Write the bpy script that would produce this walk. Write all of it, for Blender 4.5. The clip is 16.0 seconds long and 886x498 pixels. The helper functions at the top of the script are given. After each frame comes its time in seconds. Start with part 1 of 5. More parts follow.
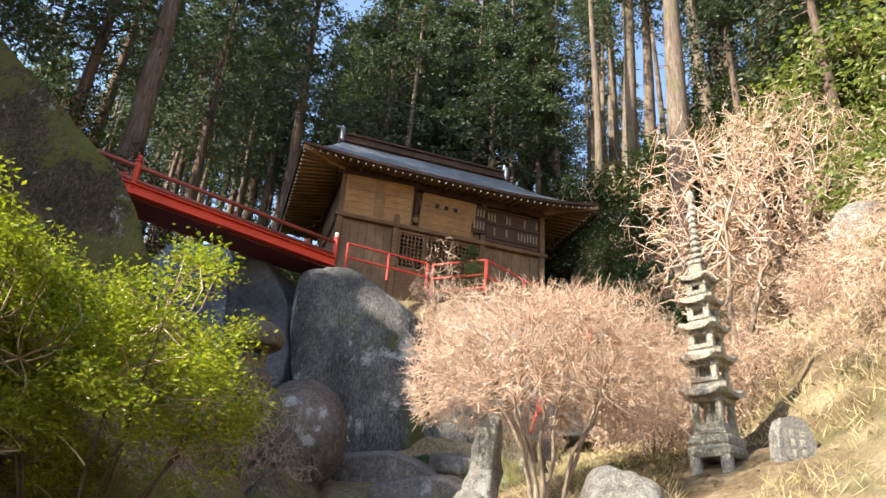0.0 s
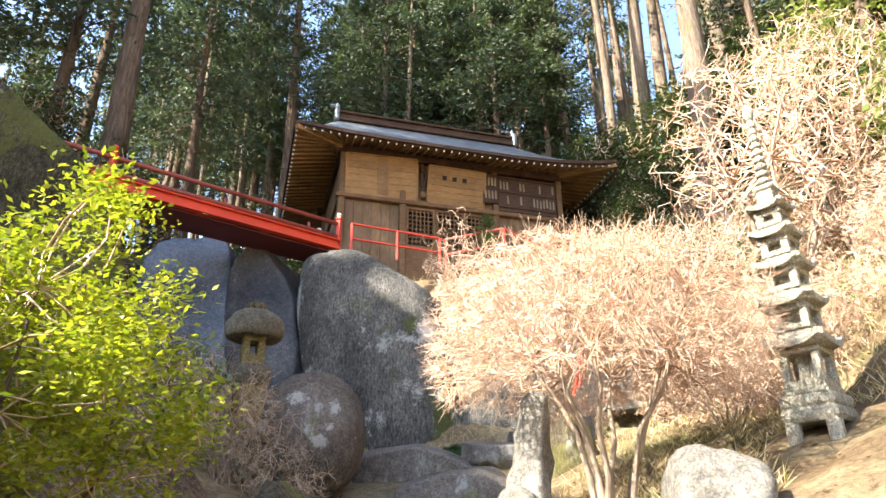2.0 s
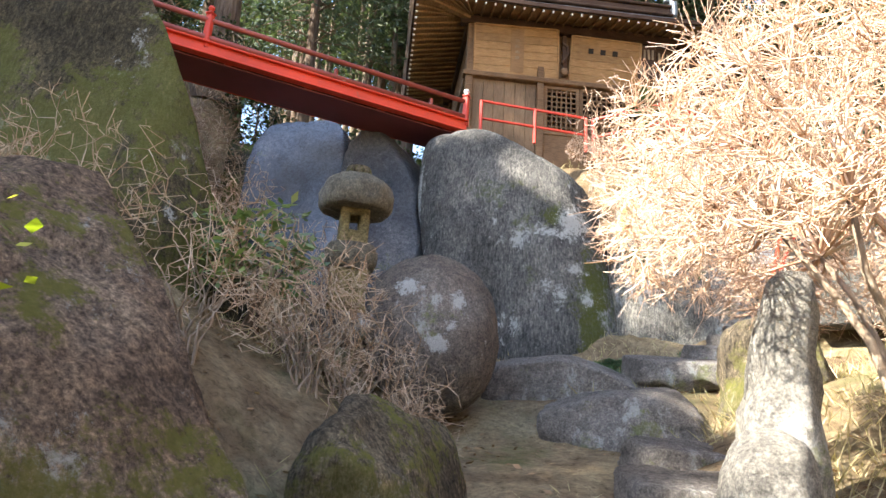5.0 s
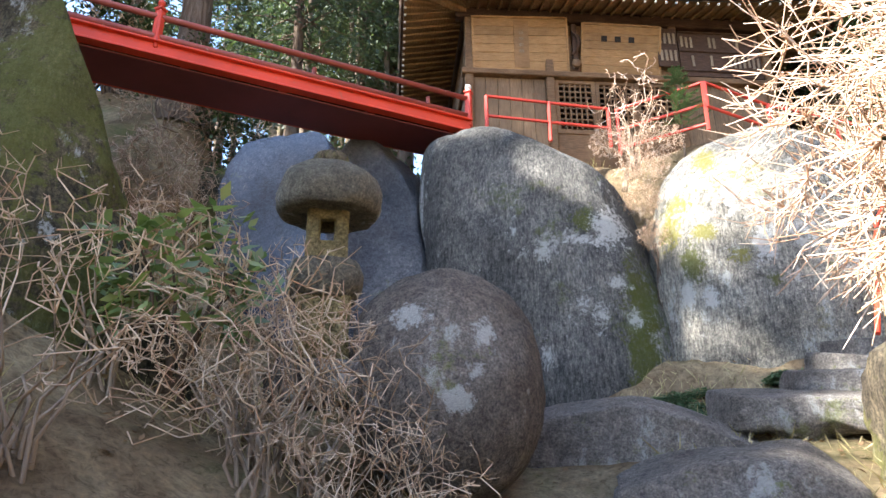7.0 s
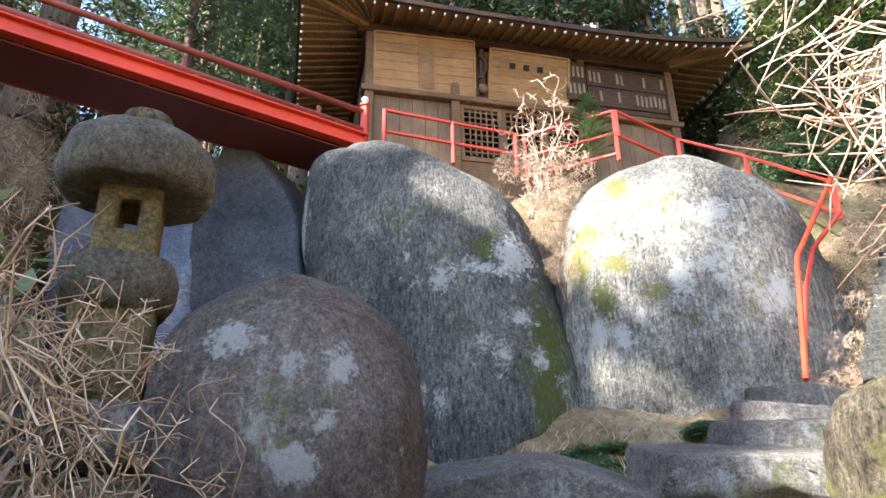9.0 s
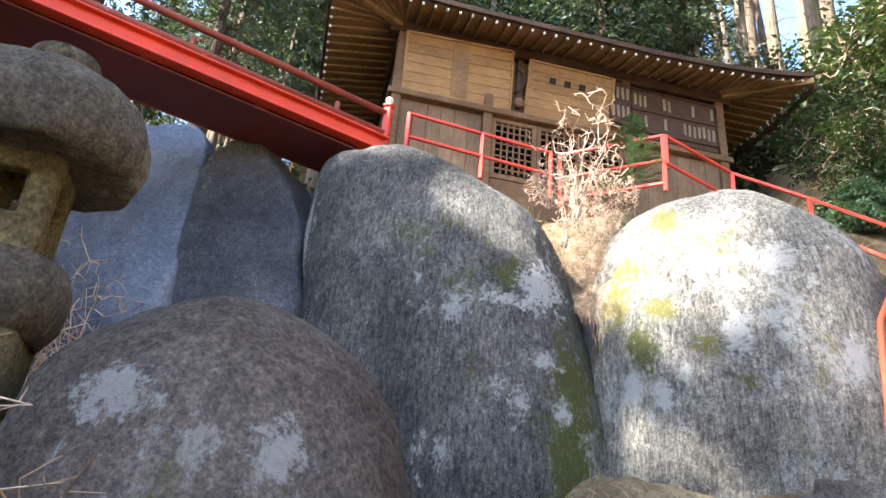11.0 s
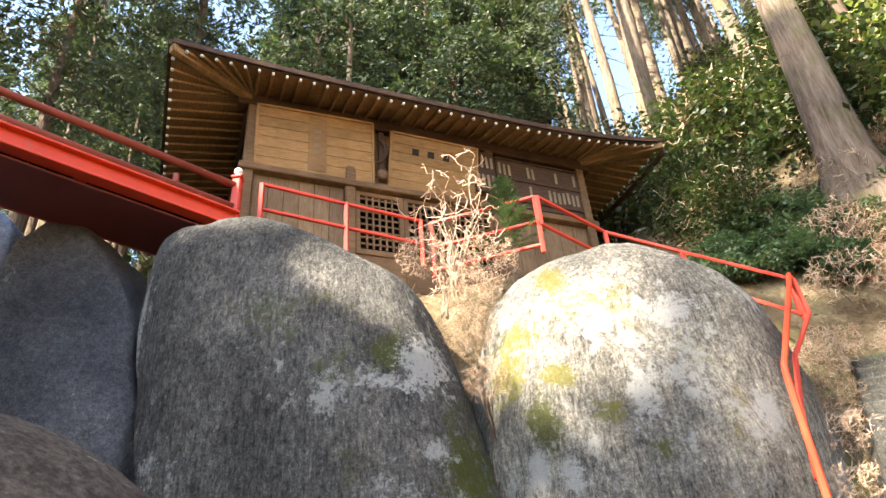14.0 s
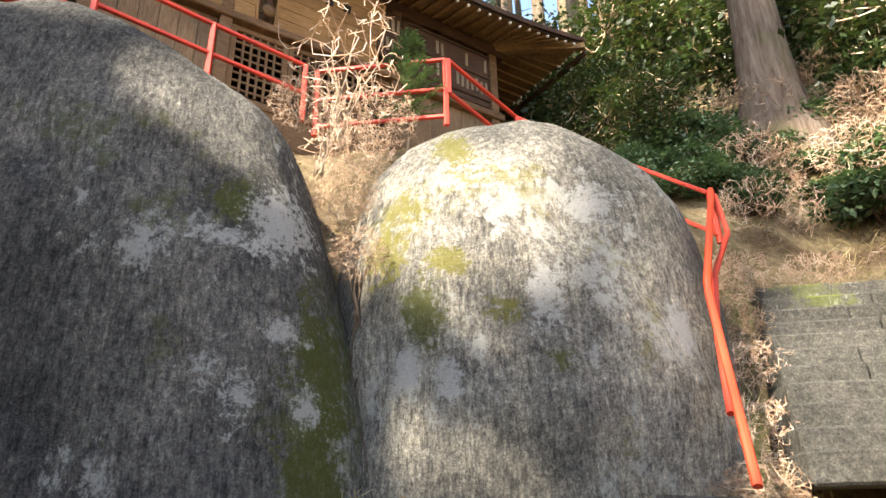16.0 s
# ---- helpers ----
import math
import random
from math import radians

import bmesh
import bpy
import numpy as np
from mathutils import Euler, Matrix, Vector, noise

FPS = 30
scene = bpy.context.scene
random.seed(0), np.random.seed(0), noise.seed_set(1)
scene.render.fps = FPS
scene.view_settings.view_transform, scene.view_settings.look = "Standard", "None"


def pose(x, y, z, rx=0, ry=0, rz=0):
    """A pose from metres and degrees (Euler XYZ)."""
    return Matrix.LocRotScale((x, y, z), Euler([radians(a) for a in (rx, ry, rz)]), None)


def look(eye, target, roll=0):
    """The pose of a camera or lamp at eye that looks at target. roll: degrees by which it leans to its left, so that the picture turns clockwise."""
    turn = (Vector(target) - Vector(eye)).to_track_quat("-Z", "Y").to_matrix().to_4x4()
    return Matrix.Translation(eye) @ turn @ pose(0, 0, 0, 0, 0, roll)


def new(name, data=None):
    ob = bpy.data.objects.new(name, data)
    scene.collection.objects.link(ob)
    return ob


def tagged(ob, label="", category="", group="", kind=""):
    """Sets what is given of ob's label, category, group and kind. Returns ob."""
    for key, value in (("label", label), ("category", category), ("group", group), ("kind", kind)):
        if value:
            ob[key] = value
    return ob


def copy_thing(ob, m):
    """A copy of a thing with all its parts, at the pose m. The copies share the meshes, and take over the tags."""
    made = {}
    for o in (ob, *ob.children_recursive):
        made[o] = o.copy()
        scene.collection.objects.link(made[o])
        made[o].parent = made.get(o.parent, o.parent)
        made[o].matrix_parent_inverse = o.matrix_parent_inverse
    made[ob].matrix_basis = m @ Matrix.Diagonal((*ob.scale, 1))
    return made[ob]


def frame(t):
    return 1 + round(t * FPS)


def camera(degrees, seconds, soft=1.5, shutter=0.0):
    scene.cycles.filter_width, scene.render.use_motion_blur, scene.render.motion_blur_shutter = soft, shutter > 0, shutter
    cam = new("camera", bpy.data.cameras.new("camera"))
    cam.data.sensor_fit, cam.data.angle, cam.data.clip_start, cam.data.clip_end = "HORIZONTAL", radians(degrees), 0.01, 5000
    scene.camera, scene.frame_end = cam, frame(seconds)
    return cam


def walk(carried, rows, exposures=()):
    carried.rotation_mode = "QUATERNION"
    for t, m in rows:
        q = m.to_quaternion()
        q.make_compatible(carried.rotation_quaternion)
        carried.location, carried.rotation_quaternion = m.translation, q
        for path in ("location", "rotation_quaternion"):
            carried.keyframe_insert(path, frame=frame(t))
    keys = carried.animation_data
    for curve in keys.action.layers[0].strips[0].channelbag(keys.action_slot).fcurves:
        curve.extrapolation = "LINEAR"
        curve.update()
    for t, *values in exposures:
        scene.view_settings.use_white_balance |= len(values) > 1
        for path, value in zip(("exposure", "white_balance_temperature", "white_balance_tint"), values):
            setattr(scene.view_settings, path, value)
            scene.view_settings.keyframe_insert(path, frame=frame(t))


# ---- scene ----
cam = camera(66.0, 16.0)
PATH = [
    (0, (1.175, -1.674, 0.868), (0.968, 0.13, 1.705), 4.0),
    (0.5, (1.118, -1.384, 0.878), (1.075, 0.446, 1.685), 3.1),
    (1, (1.054, -1.138, 0.927), (1.028, 0.706, 1.703), 0.1),
    (1.5, (1.071, -0.737, 1.031), (0.993, 1.1, 1.819), -0.9),
    (2, (0.992, -0.379, 1.107), (0.751, 1.438, 1.909), -0.7),
    (2.5, (0.935, -0.043, 1.167), (0.593, 1.766, 1.949), -1.2),
    (3, (0.911, 0.407, 1.246), (0.485, 2.21, 1.999), 0.1),
    (3.5, (0.814, 0.731, 1.272), (0.334, 2.552, 1.948), 1.5),
    (4, (0.675, 1.064, 1.308), (0.189, 2.887, 1.97), 2.2),
    (4.5, (0.581, 1.419, 1.34), (-0.026, 3.222, 1.958), 3.5),
    (4.7, (0.52, 1.574, 1.341), (-0.1, 3.387, 1.916), 3.6),
    (6.8, (-0.192, 3.365, 1.694), (-0.832, 5.17, 2.272), -0.0),
    (7, (-0.215, 3.543, 1.768), (-0.85, 5.325, 2.419), -0.1),
    (7.5, (-0.323, 3.806, 1.809), (-0.937, 5.585, 2.486), -0.3),
    (8, (-0.41, 3.987, 1.857), (-0.945, 5.769, 2.592), -0.6),
    (8.5, (-0.406, 4.265, 1.9), (-0.817, 6.076, 2.642), -2.1),
    (8.7, (-0.37, 4.468, 1.932), (-0.736, 6.285, 2.684), -2.0),
    (10.8, (-0.534, 5.497, 2.161), (-0.977, 7.272, 2.969), 5.1),
    (11, (-0.547, 5.622, 2.385), (-0.948, 7.403, 3.204), 4.9),
    (11.5, (-0.551, 5.595, 2.49), (-0.808, 7.348, 3.417), 3.6),
    (12, (-0.527, 5.584, 2.529), (-0.726, 7.269, 3.587), 1.9),
    (12.5, (-0.532, 5.642, 2.534), (-0.65, 7.318, 3.62), 0.4),
    (13, (-0.503, 5.786, 2.527), (-0.522, 7.467, 3.61), -1.0),
    (13.5, (-0.543, 6.126, 2.606), (-0.542, 7.819, 3.672), -3.8),
    (14, (-0.686, 6.457, 2.626), (-0.693, 8.16, 3.676), -5.0),
    (14.5, (-0.765, 6.761, 2.607), (-0.755, 8.495, 3.604), -3.9),
    (15, (-0.854, 7.127, 2.678), (-0.831, 8.88, 3.641), -2.5),
    (15.5, (-0.802, 7.4, 2.803), (-0.591, 9.219, 3.607), -2.3),
    (16, (-0.649, 7.703, 2.911), (-0.316, 9.513, 3.693), -1.3),
]
walk(cam, [(t, look(eye, target, roll)) for t, eye, target, roll in PATH],
     exposures=[(0.0, 1.65, 6500, 10), (0.6, 2.15, 6500, 10), (2.0, 2.4, 6600, 10), (4.7, 2.6, 6450, 10), (6.8, 2.6, 6050, 10), (8.7, 2.7, 5950, 10),
                (10.8, 2.8, 6050, 10), (12.5, 2.8, 6000, 10), (13.3, 2.7, 6800, 10), (14.5, 2.7, 7050, 10), (16.0, 2.35, 7000, 10)])

# ---------------------------------------------------------------- light
SUN_TO = Vector((-0.62, -0.48, 0.62)).normalized()      # towards the sun
world = bpy.data.worlds.new("sky")
scene.world = world
world.use_nodes = True
wn = world.node_tree.nodes
sky = wn.new("ShaderNodeTexSky")
sky.sky_type = "NISHITA"
sky.sun_disc = False
sky.sun_elevation = math.asin(SUN_TO.z)
sky.sun_rotation = math.atan2(SUN_TO.x, SUN_TO.y)
wn["Background"].inputs[1].default_value = 0.15
world.node_tree.links.new(sky.outputs[0], wn["Background"].inputs[0])
sun_data = bpy.data.lights.new("sun", "SUN")
sun_data.energy, sun_data.angle, sun_data.color = 5.0, radians(0.6), (1.0, 0.93, 0.82)
sun = new("sun", sun_data)
sun.matrix_world = look((0, 0, 40), Vector((0, 0, 40)) - SUN_TO)


# ---------------------------------------------------------------- materials
def mat_base(name, rough=0.8, metal=0.0, spec=0.3):
    m = bpy.data.materials.new(name)
    m.use_nodes = True
    b = m.node_tree.nodes["Principled BSDF"]
    b.inputs["Roughness"].default_value = rough
    b.inputs["Metallic"].default_value = metal
    b.inputs["Specular IOR Level"].default_value = spec
    return m, m.node_tree, b


def tex(nt, scale, detail=6.0, rough=0.6, stretch=None, coords="Object", warp=0.0):
    tc = nt.nodes.new("ShaderNodeTexCoord")
    mp = nt.nodes.new("ShaderNodeMapping")
    if stretch:
        mp.inputs["Scale"].default_value = stretch
    n = nt.nodes.new("ShaderNodeTexNoise")
    n.inputs["Scale"].default_value, n.inputs["Detail"].default_value = scale, detail
    n.inputs["Roughness"].default_value, n.inputs["Distortion"].default_value = rough, warp
    nt.links.new(tc.outputs[coords], mp.inputs[0])
    nt.links.new(mp.outputs[0], n.inputs["Vector"])
    return n.outputs["Fac"]


def ramp(nt, fac, stops):
    r = nt.nodes.new("ShaderNodeValToRGB")
    while len(r.color_ramp.elements) < len(stops):
        r.color_ramp.elements.new(0.5)
    for e, (p, c) in zip(r.color_ramp.elements, stops):
        e.position = p
        e.color = (*c, 1) if not isinstance(c, (int, float)) else (c, c, c, 1)
    nt.links.new(fac, r.inputs[0])
    return r.outputs[0]


def mix(nt, fac, a, b, mode="MIX"):
    m = nt.nodes.new("ShaderNodeMix")
    m.data_type, m.blend_type = "RGBA", mode
    for sock, val in ((m.inputs[0], fac), (m.inputs[6], a), (m.inputs[7], b)):
        if isinstance(val, (int, float)):
            sock.default_value = val
        elif isinstance(val, tuple):
            sock.default_value = (*val, 1)
        else:
            nt.links.new(val, sock)
    return m.outputs[2]


def bump(nt, b, fac, strength, dist=0.02):
    n = nt.nodes.new("ShaderNodeBump")
    n.inputs["Strength"].default_value, n.inputs["Distance"].default_value = strength, dist
    nt.links.new(fac, n.inputs["Height"])
    nt.links.new(n.outputs[0], b.inputs["Normal"])


def upness(nt, lo, hi):
    """How far a surface faces the sky: where moss and litter settle."""
    g = nt.nodes.new("ShaderNodeNewGeometry")
    s = nt.nodes.new("ShaderNodeSeparateXYZ")
    nt.links.new(g.outputs["Normal"], s.inputs[0])
    return ramp(nt, s.outputs[2], [(lo, 0.0), (hi, 1.0)])


def near(nt, fac, lo, hi):
    """1 below lo, 0 above hi."""
    m = nt.nodes.new("ShaderNodeMapRange")
    for i, v in ((1, lo), (2, hi), (3, 0.85), (4, 0.0)):
        m.inputs[i].default_value = v
    nt.links.new(fac, m.inputs[0])
    return m.outputs[0]


def rock_mat(name, dark, mid, light, lichen=0.35, moss=0.3, moss_col=(0.11, 0.13, 0.025), streak=True, patches=()):
    """Weathered granite: crystal speckle, broad weathering, rain streaks, crusts of pale lichen and cushions of moss."""
    m, nt, b = mat_base(name, 0.92, spec=0.15)
    speck = tex(nt, 70, 3, 0.6)
    grain = tex(nt, 14, 9, 0.8)
    broad = tex(nt, 0.75, 5, 0.6)
    col = ramp(nt, broad, [(0.32, dark), (0.5, mid), (0.68, light)])
    col = mix(nt, 0.8, col, ramp(nt, grain, [(0.34, (0.45, 0.45, 0.47)), (0.5, (1, 1, 1)), (0.66, (1.5, 1.48, 1.42))]), "MULTIPLY")
    col = mix(nt, 0.55, col, ramp(nt, speck, [(0.36, (0.45, 0.45, 0.46)), (0.5, (1, 1, 1)), (0.66, (1.6, 1.58, 1.5))]), "MULTIPLY")
    if streak:
        st = tex(nt, 2.6, 8, 0.72, stretch=(2.4, 2.4, 0.6))
        fine = tex(nt, 15, 7, 0.8, stretch=(2.3, 2.3, 0.5))
        col = mix(nt, 0.5, col, ramp(nt, st, [(0.36, (0.5, 0.51, 0.54)), (0.5, (1, 1, 1)), (0.64, (1.35, 1.33, 1.26))]), "MULTIPLY")
        col = mix(nt, 0.85, col, ramp(nt, fine, [(0.38, (0.3, 0.3, 0.31)), (0.47, (0.85, 0.85, 0.85)), (0.53, (1.1, 1.1, 1.08)), (0.62, (1.75, 1.7, 1.6))]), "MULTIPLY")
    pits = tex(nt, 30, 8, 0.9)
    col = mix(nt, 0.75, col, ramp(nt, pits, [(0.36, (0.3, 0.3, 0.31)), (0.46, (0.85, 0.85, 0.85)), (0.54, (1.1, 1.1, 1.08)), (0.64, (1.9, 1.86, 1.76))]), "MULTIPLY")
    zone = tex(nt, 0.9, 4, 0.55)
    spots = tex(nt, 5.5, 10, 0.82, stretch=(1.3, 1.3, 0.8))
    where = mix(nt, 0.42, spots, zone)
    cut = 0.60 - 0.09 * lichen
    col = mix(nt, ramp(nt, where, [(cut, 0.0), (cut + 0.035, 0.78)]), col, mix(nt, speck, (0.36, 0.36, 0.34), (0.62, 0.61, 0.56)))
    if moss > 0:
        ms = mix(nt, 0.35, tex(nt, 0.8, 4, 0.6, warp=0.3), tex(nt, 10, 8, 0.8))
        cut = 0.62 - 0.15 * moss
        f = ramp(nt, ms, [(cut, 0.0), (cut + 0.04, 0.95)])
        if moss < 1:
            f = mix(nt, 1.0, f, mix(nt, 0.5, (1, 1, 1), upness(nt, 0.0, 0.8), "MULTIPLY"), "MULTIPLY")
        col = mix(nt, f, col, mix(nt, tex(nt, 45, 4, 0.8), moss_col, tuple(2.2 * c for c in moss_col)))
    rag = mix(nt, 0.62, tex(nt, 3.5, 8, 0.75), tex(nt, 17, 8, 0.85))
    for c, r, a, z in patches:
        tc, mp, ln, ad = (nt.nodes.new(k) for k in ("ShaderNodeTexCoord", "ShaderNodeMapping", "ShaderNodeVectorMath", "ShaderNodeMath"))
        mp.vector_type, ln.operation, ad.operation = "TEXTURE", "LENGTH", "MULTIPLY_ADD"
        mp.inputs["Location"].default_value, mp.inputs["Scale"].default_value = c, r
        nt.links.new(tc.outputs["Object"], mp.inputs[0])
        nt.links.new(mp.outputs[0], ln.inputs[0])
        nt.links.new(rag, ad.inputs[0])
        ad.inputs[1].default_value = 7.0
        nt.links.new(ln.outputs["Value"], ad.inputs[2])
        col = mix(nt, near(nt, ad.outputs[0], 4.0, 4.35), col, mix(nt, speck, a, z))
    nt.links.new(col, b.inputs["Base Color"])
    bump(nt, b, mix(nt, 0.45, grain, tex(nt, 45, 6, 0.85)), 1.0, 0.085)
    return m


def wood_mat(name, a, b_, c, grain=(1, 1, 14), scale=6, rough=0.75, coords="Object"):
    m, nt, b = mat_base(name, rough, spec=0.2)
    g = tex(nt, scale, 7, 0.65, stretch=grain, coords=coords, warp=0.4)
    st = tex(nt, 1.3, 5, coords=coords)
    inf = nt.nodes.new("ShaderNodeObjectInfo")
    col = ramp(nt, g, [(0.3, a), (0.52, b_), (0.75, c)])
    col = mix(nt, 0.7, col, ramp(nt, st, [(0.3, (0.55, 0.53, 0.5)), (0.6, (1.1, 1.1, 1.1))]), "MULTIPLY")
    col = mix(nt, 0.5, col, ramp(nt, inf.outputs["Random"], [(0.0, (0.7, 0.7, 0.7)), (1.0, (1.2, 1.17, 1.12))]), "MULTIPLY")
    nt.links.new(col, b.inputs["Base Color"])
    bump(nt, b, g, 0.35, 0.01)
    return m


def paint_mat(name, col, worn, rough=0.5):
    m, nt, b = mat_base(name, rough, spec=0.4)
    w = tex(nt, 5, 9, 0.75, coords="Object", warp=0.5)
    st = tex(nt, 1.2, 4, coords="Object")
    c = mix(nt, ramp(nt, w, [(0.6, 0.0), (0.66, 0.8)]), col, worn)
    c = mix(nt, 0.6, c, ramp(nt, st, [(0.3, (0.62, 0.6, 0.6)), (0.65, (1.1, 1.1, 1.1))]), "MULTIPLY")
    nt.links.new(c, b.inputs["Base Color"])
    bump(nt, b, w, 0.25, 0.004)
    return m


def leaf_mat(name, cols, rough=0.5, trans=0.35, spec=0.4):
    """Leaves and needles: colour varies leaf by leaf; light comes through."""
    m, nt, b = mat_base(name, rough, spec=spec)
    g = nt.nodes.new("ShaderNodeNewGeometry")
    n = len(cols)
    col = ramp(nt, g.outputs["Random Per Island"], [(i / max(1, n - 1), c) for i, c in enumerate(cols)])
    big = tex(nt, 0.7, 3, coords="Object")
    col = mix(nt, 0.6, col, ramp(nt, big, [(0.3, (0.55, 0.58, 0.55)), (0.65, (1.25, 1.2, 1.1))]), "MULTIPLY")
    nt.links.new(col, b.inputs["Base Color"])
    t = nt.nodes.new("ShaderNodeBsdfTranslucent")
    nt.links.new(mix(nt, 1.0, col, (1.15, 1.25, 0.7), "MULTIPLY"), t.inputs[0])
    mx = nt.nodes.new("ShaderNodeMixShader")
    mx.inputs[0].default_value = trans
    nt.links.new(b.outputs[0], mx.inputs[1])
    nt.links.new(t.outputs[0], mx.inputs[2])
    nt.links.new(mx.outputs[0], nt.nodes["Material Output"].inputs[0])
    return m


def bark_mat(name, a, b_, c, moss=0.0):
    m, nt, b = mat_base(name, 0.95, spec=0.1)
    f = tex(nt, 5, 8, 0.7, stretch=(3.2, 3.2, 0.35), warp=0.5)
    col = ramp(nt, f, [(0.3, a), (0.5, b_), (0.7, c)])
    col = mix(nt, 0.7, col, ramp(nt, tex(nt, 0.8, 4), [(0.3, (0.6, 0.6, 0.62)), (0.65, (1.2, 1.2, 1.15))]), "MULTIPLY")
    if moss:
        col = mix(nt, ramp(nt, tex(nt, 1.4, 6), [(0.5, 0.0), (0.65, moss)]), col, (0.10, 0.12, 0.03))
    nt.links.new(col, b.inputs["Base Color"])
    bump(nt, b, f, 0.9, 0.05)
    return m


def twig_mat(name, cols):
    m, nt, b = mat_base(name, 0.8, spec=0.2)
    g = nt.nodes.new("ShaderNodeNewGeometry")
    n = len(cols)
    col = ramp(nt, g.outputs["Random Per Island"], [(i / max(1, n - 1), c) for i, c in enumerate(cols)])
    nt.links.new(col, b.inputs["Base Color"])
    return m


LICHEN, MOSS, YELLOW = ((0.40, 0.40, 0.38), (0.66, 0.65, 0.61)), ((0.05, 0.06, 0.012), (0.13, 0.14, 0.03)), ((0.12, 0.11, 0.025), (0.27, 0.25, 0.06))
M_ROCK = rock_mat("rock_grey", (0.06, 0.059, 0.058), (0.12, 0.116, 0.11), (0.205, 0.196, 0.184), 0.36, 0.3, (0.065, 0.075, 0.02), patches=(
    ((1.35, -1.6, 1.0), (0.3, 0.9, 0.7), *MOSS), ((1.3, -1.5, 0.2), (0.24, 0.9, 1.0), *MOSS), ((0.72, -1.5, 2.0), (0.22, 0.6, 0.3), *MOSS),
    ((1.02, -1.5, 1.9), (0.27, 0.8, 0.34), *LICHEN), ((0.72, -1.5, 1.74), (0.32, 0.8, 0.12), *LICHEN), ((1.08, -1.5, 1.13), (0.14, 0.6, 0.12), *LICHEN),
    ((1.24, -1.5, 0.69), (0.1, 0.6, 0.16), *LICHEN), ((0.7, -1.5, 0.9), (0.14, 0.6, 0.22), *LICHEN), ((0.85, -1.5, 0.75), (0.1, 0.6, 0.25), *LICHEN),
    ((-1.68, -1.0, 2.7), (0.09, 0.5, 0.75), *LICHEN)))
# base greys raised to paint in sunlight; lichen and moss are the rock's own
M_ROCK_LIT = rock_mat("rock_lichen_sunlit", (0.125, 0.12, 0.108), (0.25, 0.235, 0.208), (0.38, 0.355, 0.305), 0.72, 0.2, (0.13, 0.115, 0.025), patches=(
    ((-0.7, -1.3, 2.9), (0.22, 0.8, 0.3), *YELLOW), ((-1.15, -1.4, 2.25), (0.26, 0.8, 0.22), *YELLOW), ((-1.25, -1.4, 1.9), (0.16, 0.8, 0.3), *YELLOW), ((-0.85, -1.5, 1.75), (0.2, 0.8, 0.13), *YELLOW), ((-0.5, -1.5, 1.4), (0.16, 0.8, 0.13), *YELLOW), ((-0.15, -1.5, 1.05), (0.14, 0.8, 0.12), *MOSS), ((-1.0, -1.5, 1.4), (0.2, 0.8, 0.3), *MOSS),
    ((0.25, -1.4, 2.3), (0.28, 0.6, 0.2), *LICHEN), ((-0.2, -1.5, 1.5), (0.14, 0.6, 0.3), *LICHEN), ((0.75, -1.6, 1.3), (0.14, 0.6, 0.2), *LICHEN),
    ((-1.1, -1.5, 1.0), (0.1, 0.6, 0.22), *LICHEN), ((-0.85, -1.5, 0.9), (0.1, 0.6, 0.18), *LICHEN)))
M_ROCK_SMOOTH = rock_mat("rock_blue", (0.07, 0.076, 0.088), (0.12, 0.125, 0.14), (0.2, 0.2, 0.21), 0.12, 0.15, streak=False)
# wet rock; the blue in its base colour stands in for reflected sky
M_ROCK_WET = rock_mat("rock_wet_sky_tint", (0.05, 0.06, 0.08), (0.09, 0.105, 0.135), (0.14, 0.155, 0.185), 0.05, 0.05, streak=False)
M_ROCK_WET.node_tree.nodes["Principled BSDF"].inputs["Roughness"].default_value = 0.26
M_ROCK_WET.node_tree.nodes["Principled BSDF"].inputs["Specular IOR Level"].default_value = 0.6
M_ROCK_SMOOTH.node_tree.nodes["Principled BSDF"].inputs["Roughness"].default_value = 0.5
for node in M_ROCK_WET.node_tree.nodes:
    if node.bl_idname == "ShaderNodeBump":
        node.inputs["Strength"].default_value = 0.28
M_BOULDER = rock_mat("rock_boulder", (0.09, 0.074, 0.06), (0.165, 0.138, 0.118), (0.255, 0.225, 0.2), 0.25, 0.2, streak=False, patches=(
    ((0.26, -0.5, -0.17), (0.1, 0.4, 0.09), *LICHEN), ((0.38, -0.4, 0.22), (0.07, 0.4, 0.12), *LICHEN), ((-0.02, -0.5, 0.32), (0.13, 0.4, 0.1), *LICHEN), ((0.36, -0.4, -0.02), (0.05, 0.4, 0.05), *LICHEN)))
M_MOSSROCK = rock_mat("rock_mossy", (0.075, 0.06, 0.045), (0.14, 0.115, 0.08), (0.22, 0.19, 0.14), 0.25, 0.9, (0.11, 0.11, 0.022))
M_MOSSWALL = rock_mat("rock_moss_wall", (0.05, 0.042, 0.026), (0.085, 0.07, 0.042), (0.15, 0.125, 0.085), 0.2, 0.86, (0.085, 0.092, 0.018))
M_LITTERROCK = rock_mat("rock_littered", (0.11, 0.075, 0.052), (0.21, 0.15, 0.108), (0.35, 0.29, 0.23), 0.4, 0.72, (0.10, 0.098, 0.02))
M_PALE = rock_mat("rock_pale", (0.2, 0.185, 0.16), (0.31, 0.29, 0.255), (0.42, 0.4, 0.36), 0.7, 0.3, streak=False)
M_SLAB = rock_mat("path_stone", (0.125, 0.108, 0.093), (0.205, 0.183, 0.162), (0.29, 0.265, 0.24), 0.35, 0.35, streak=False)
M_STEP = rock_mat("step_stone", (0.07, 0.068, 0.06), (0.115, 0.11, 0.098), (0.17, 0.16, 0.14), 0.2, 0.35, streak=False)
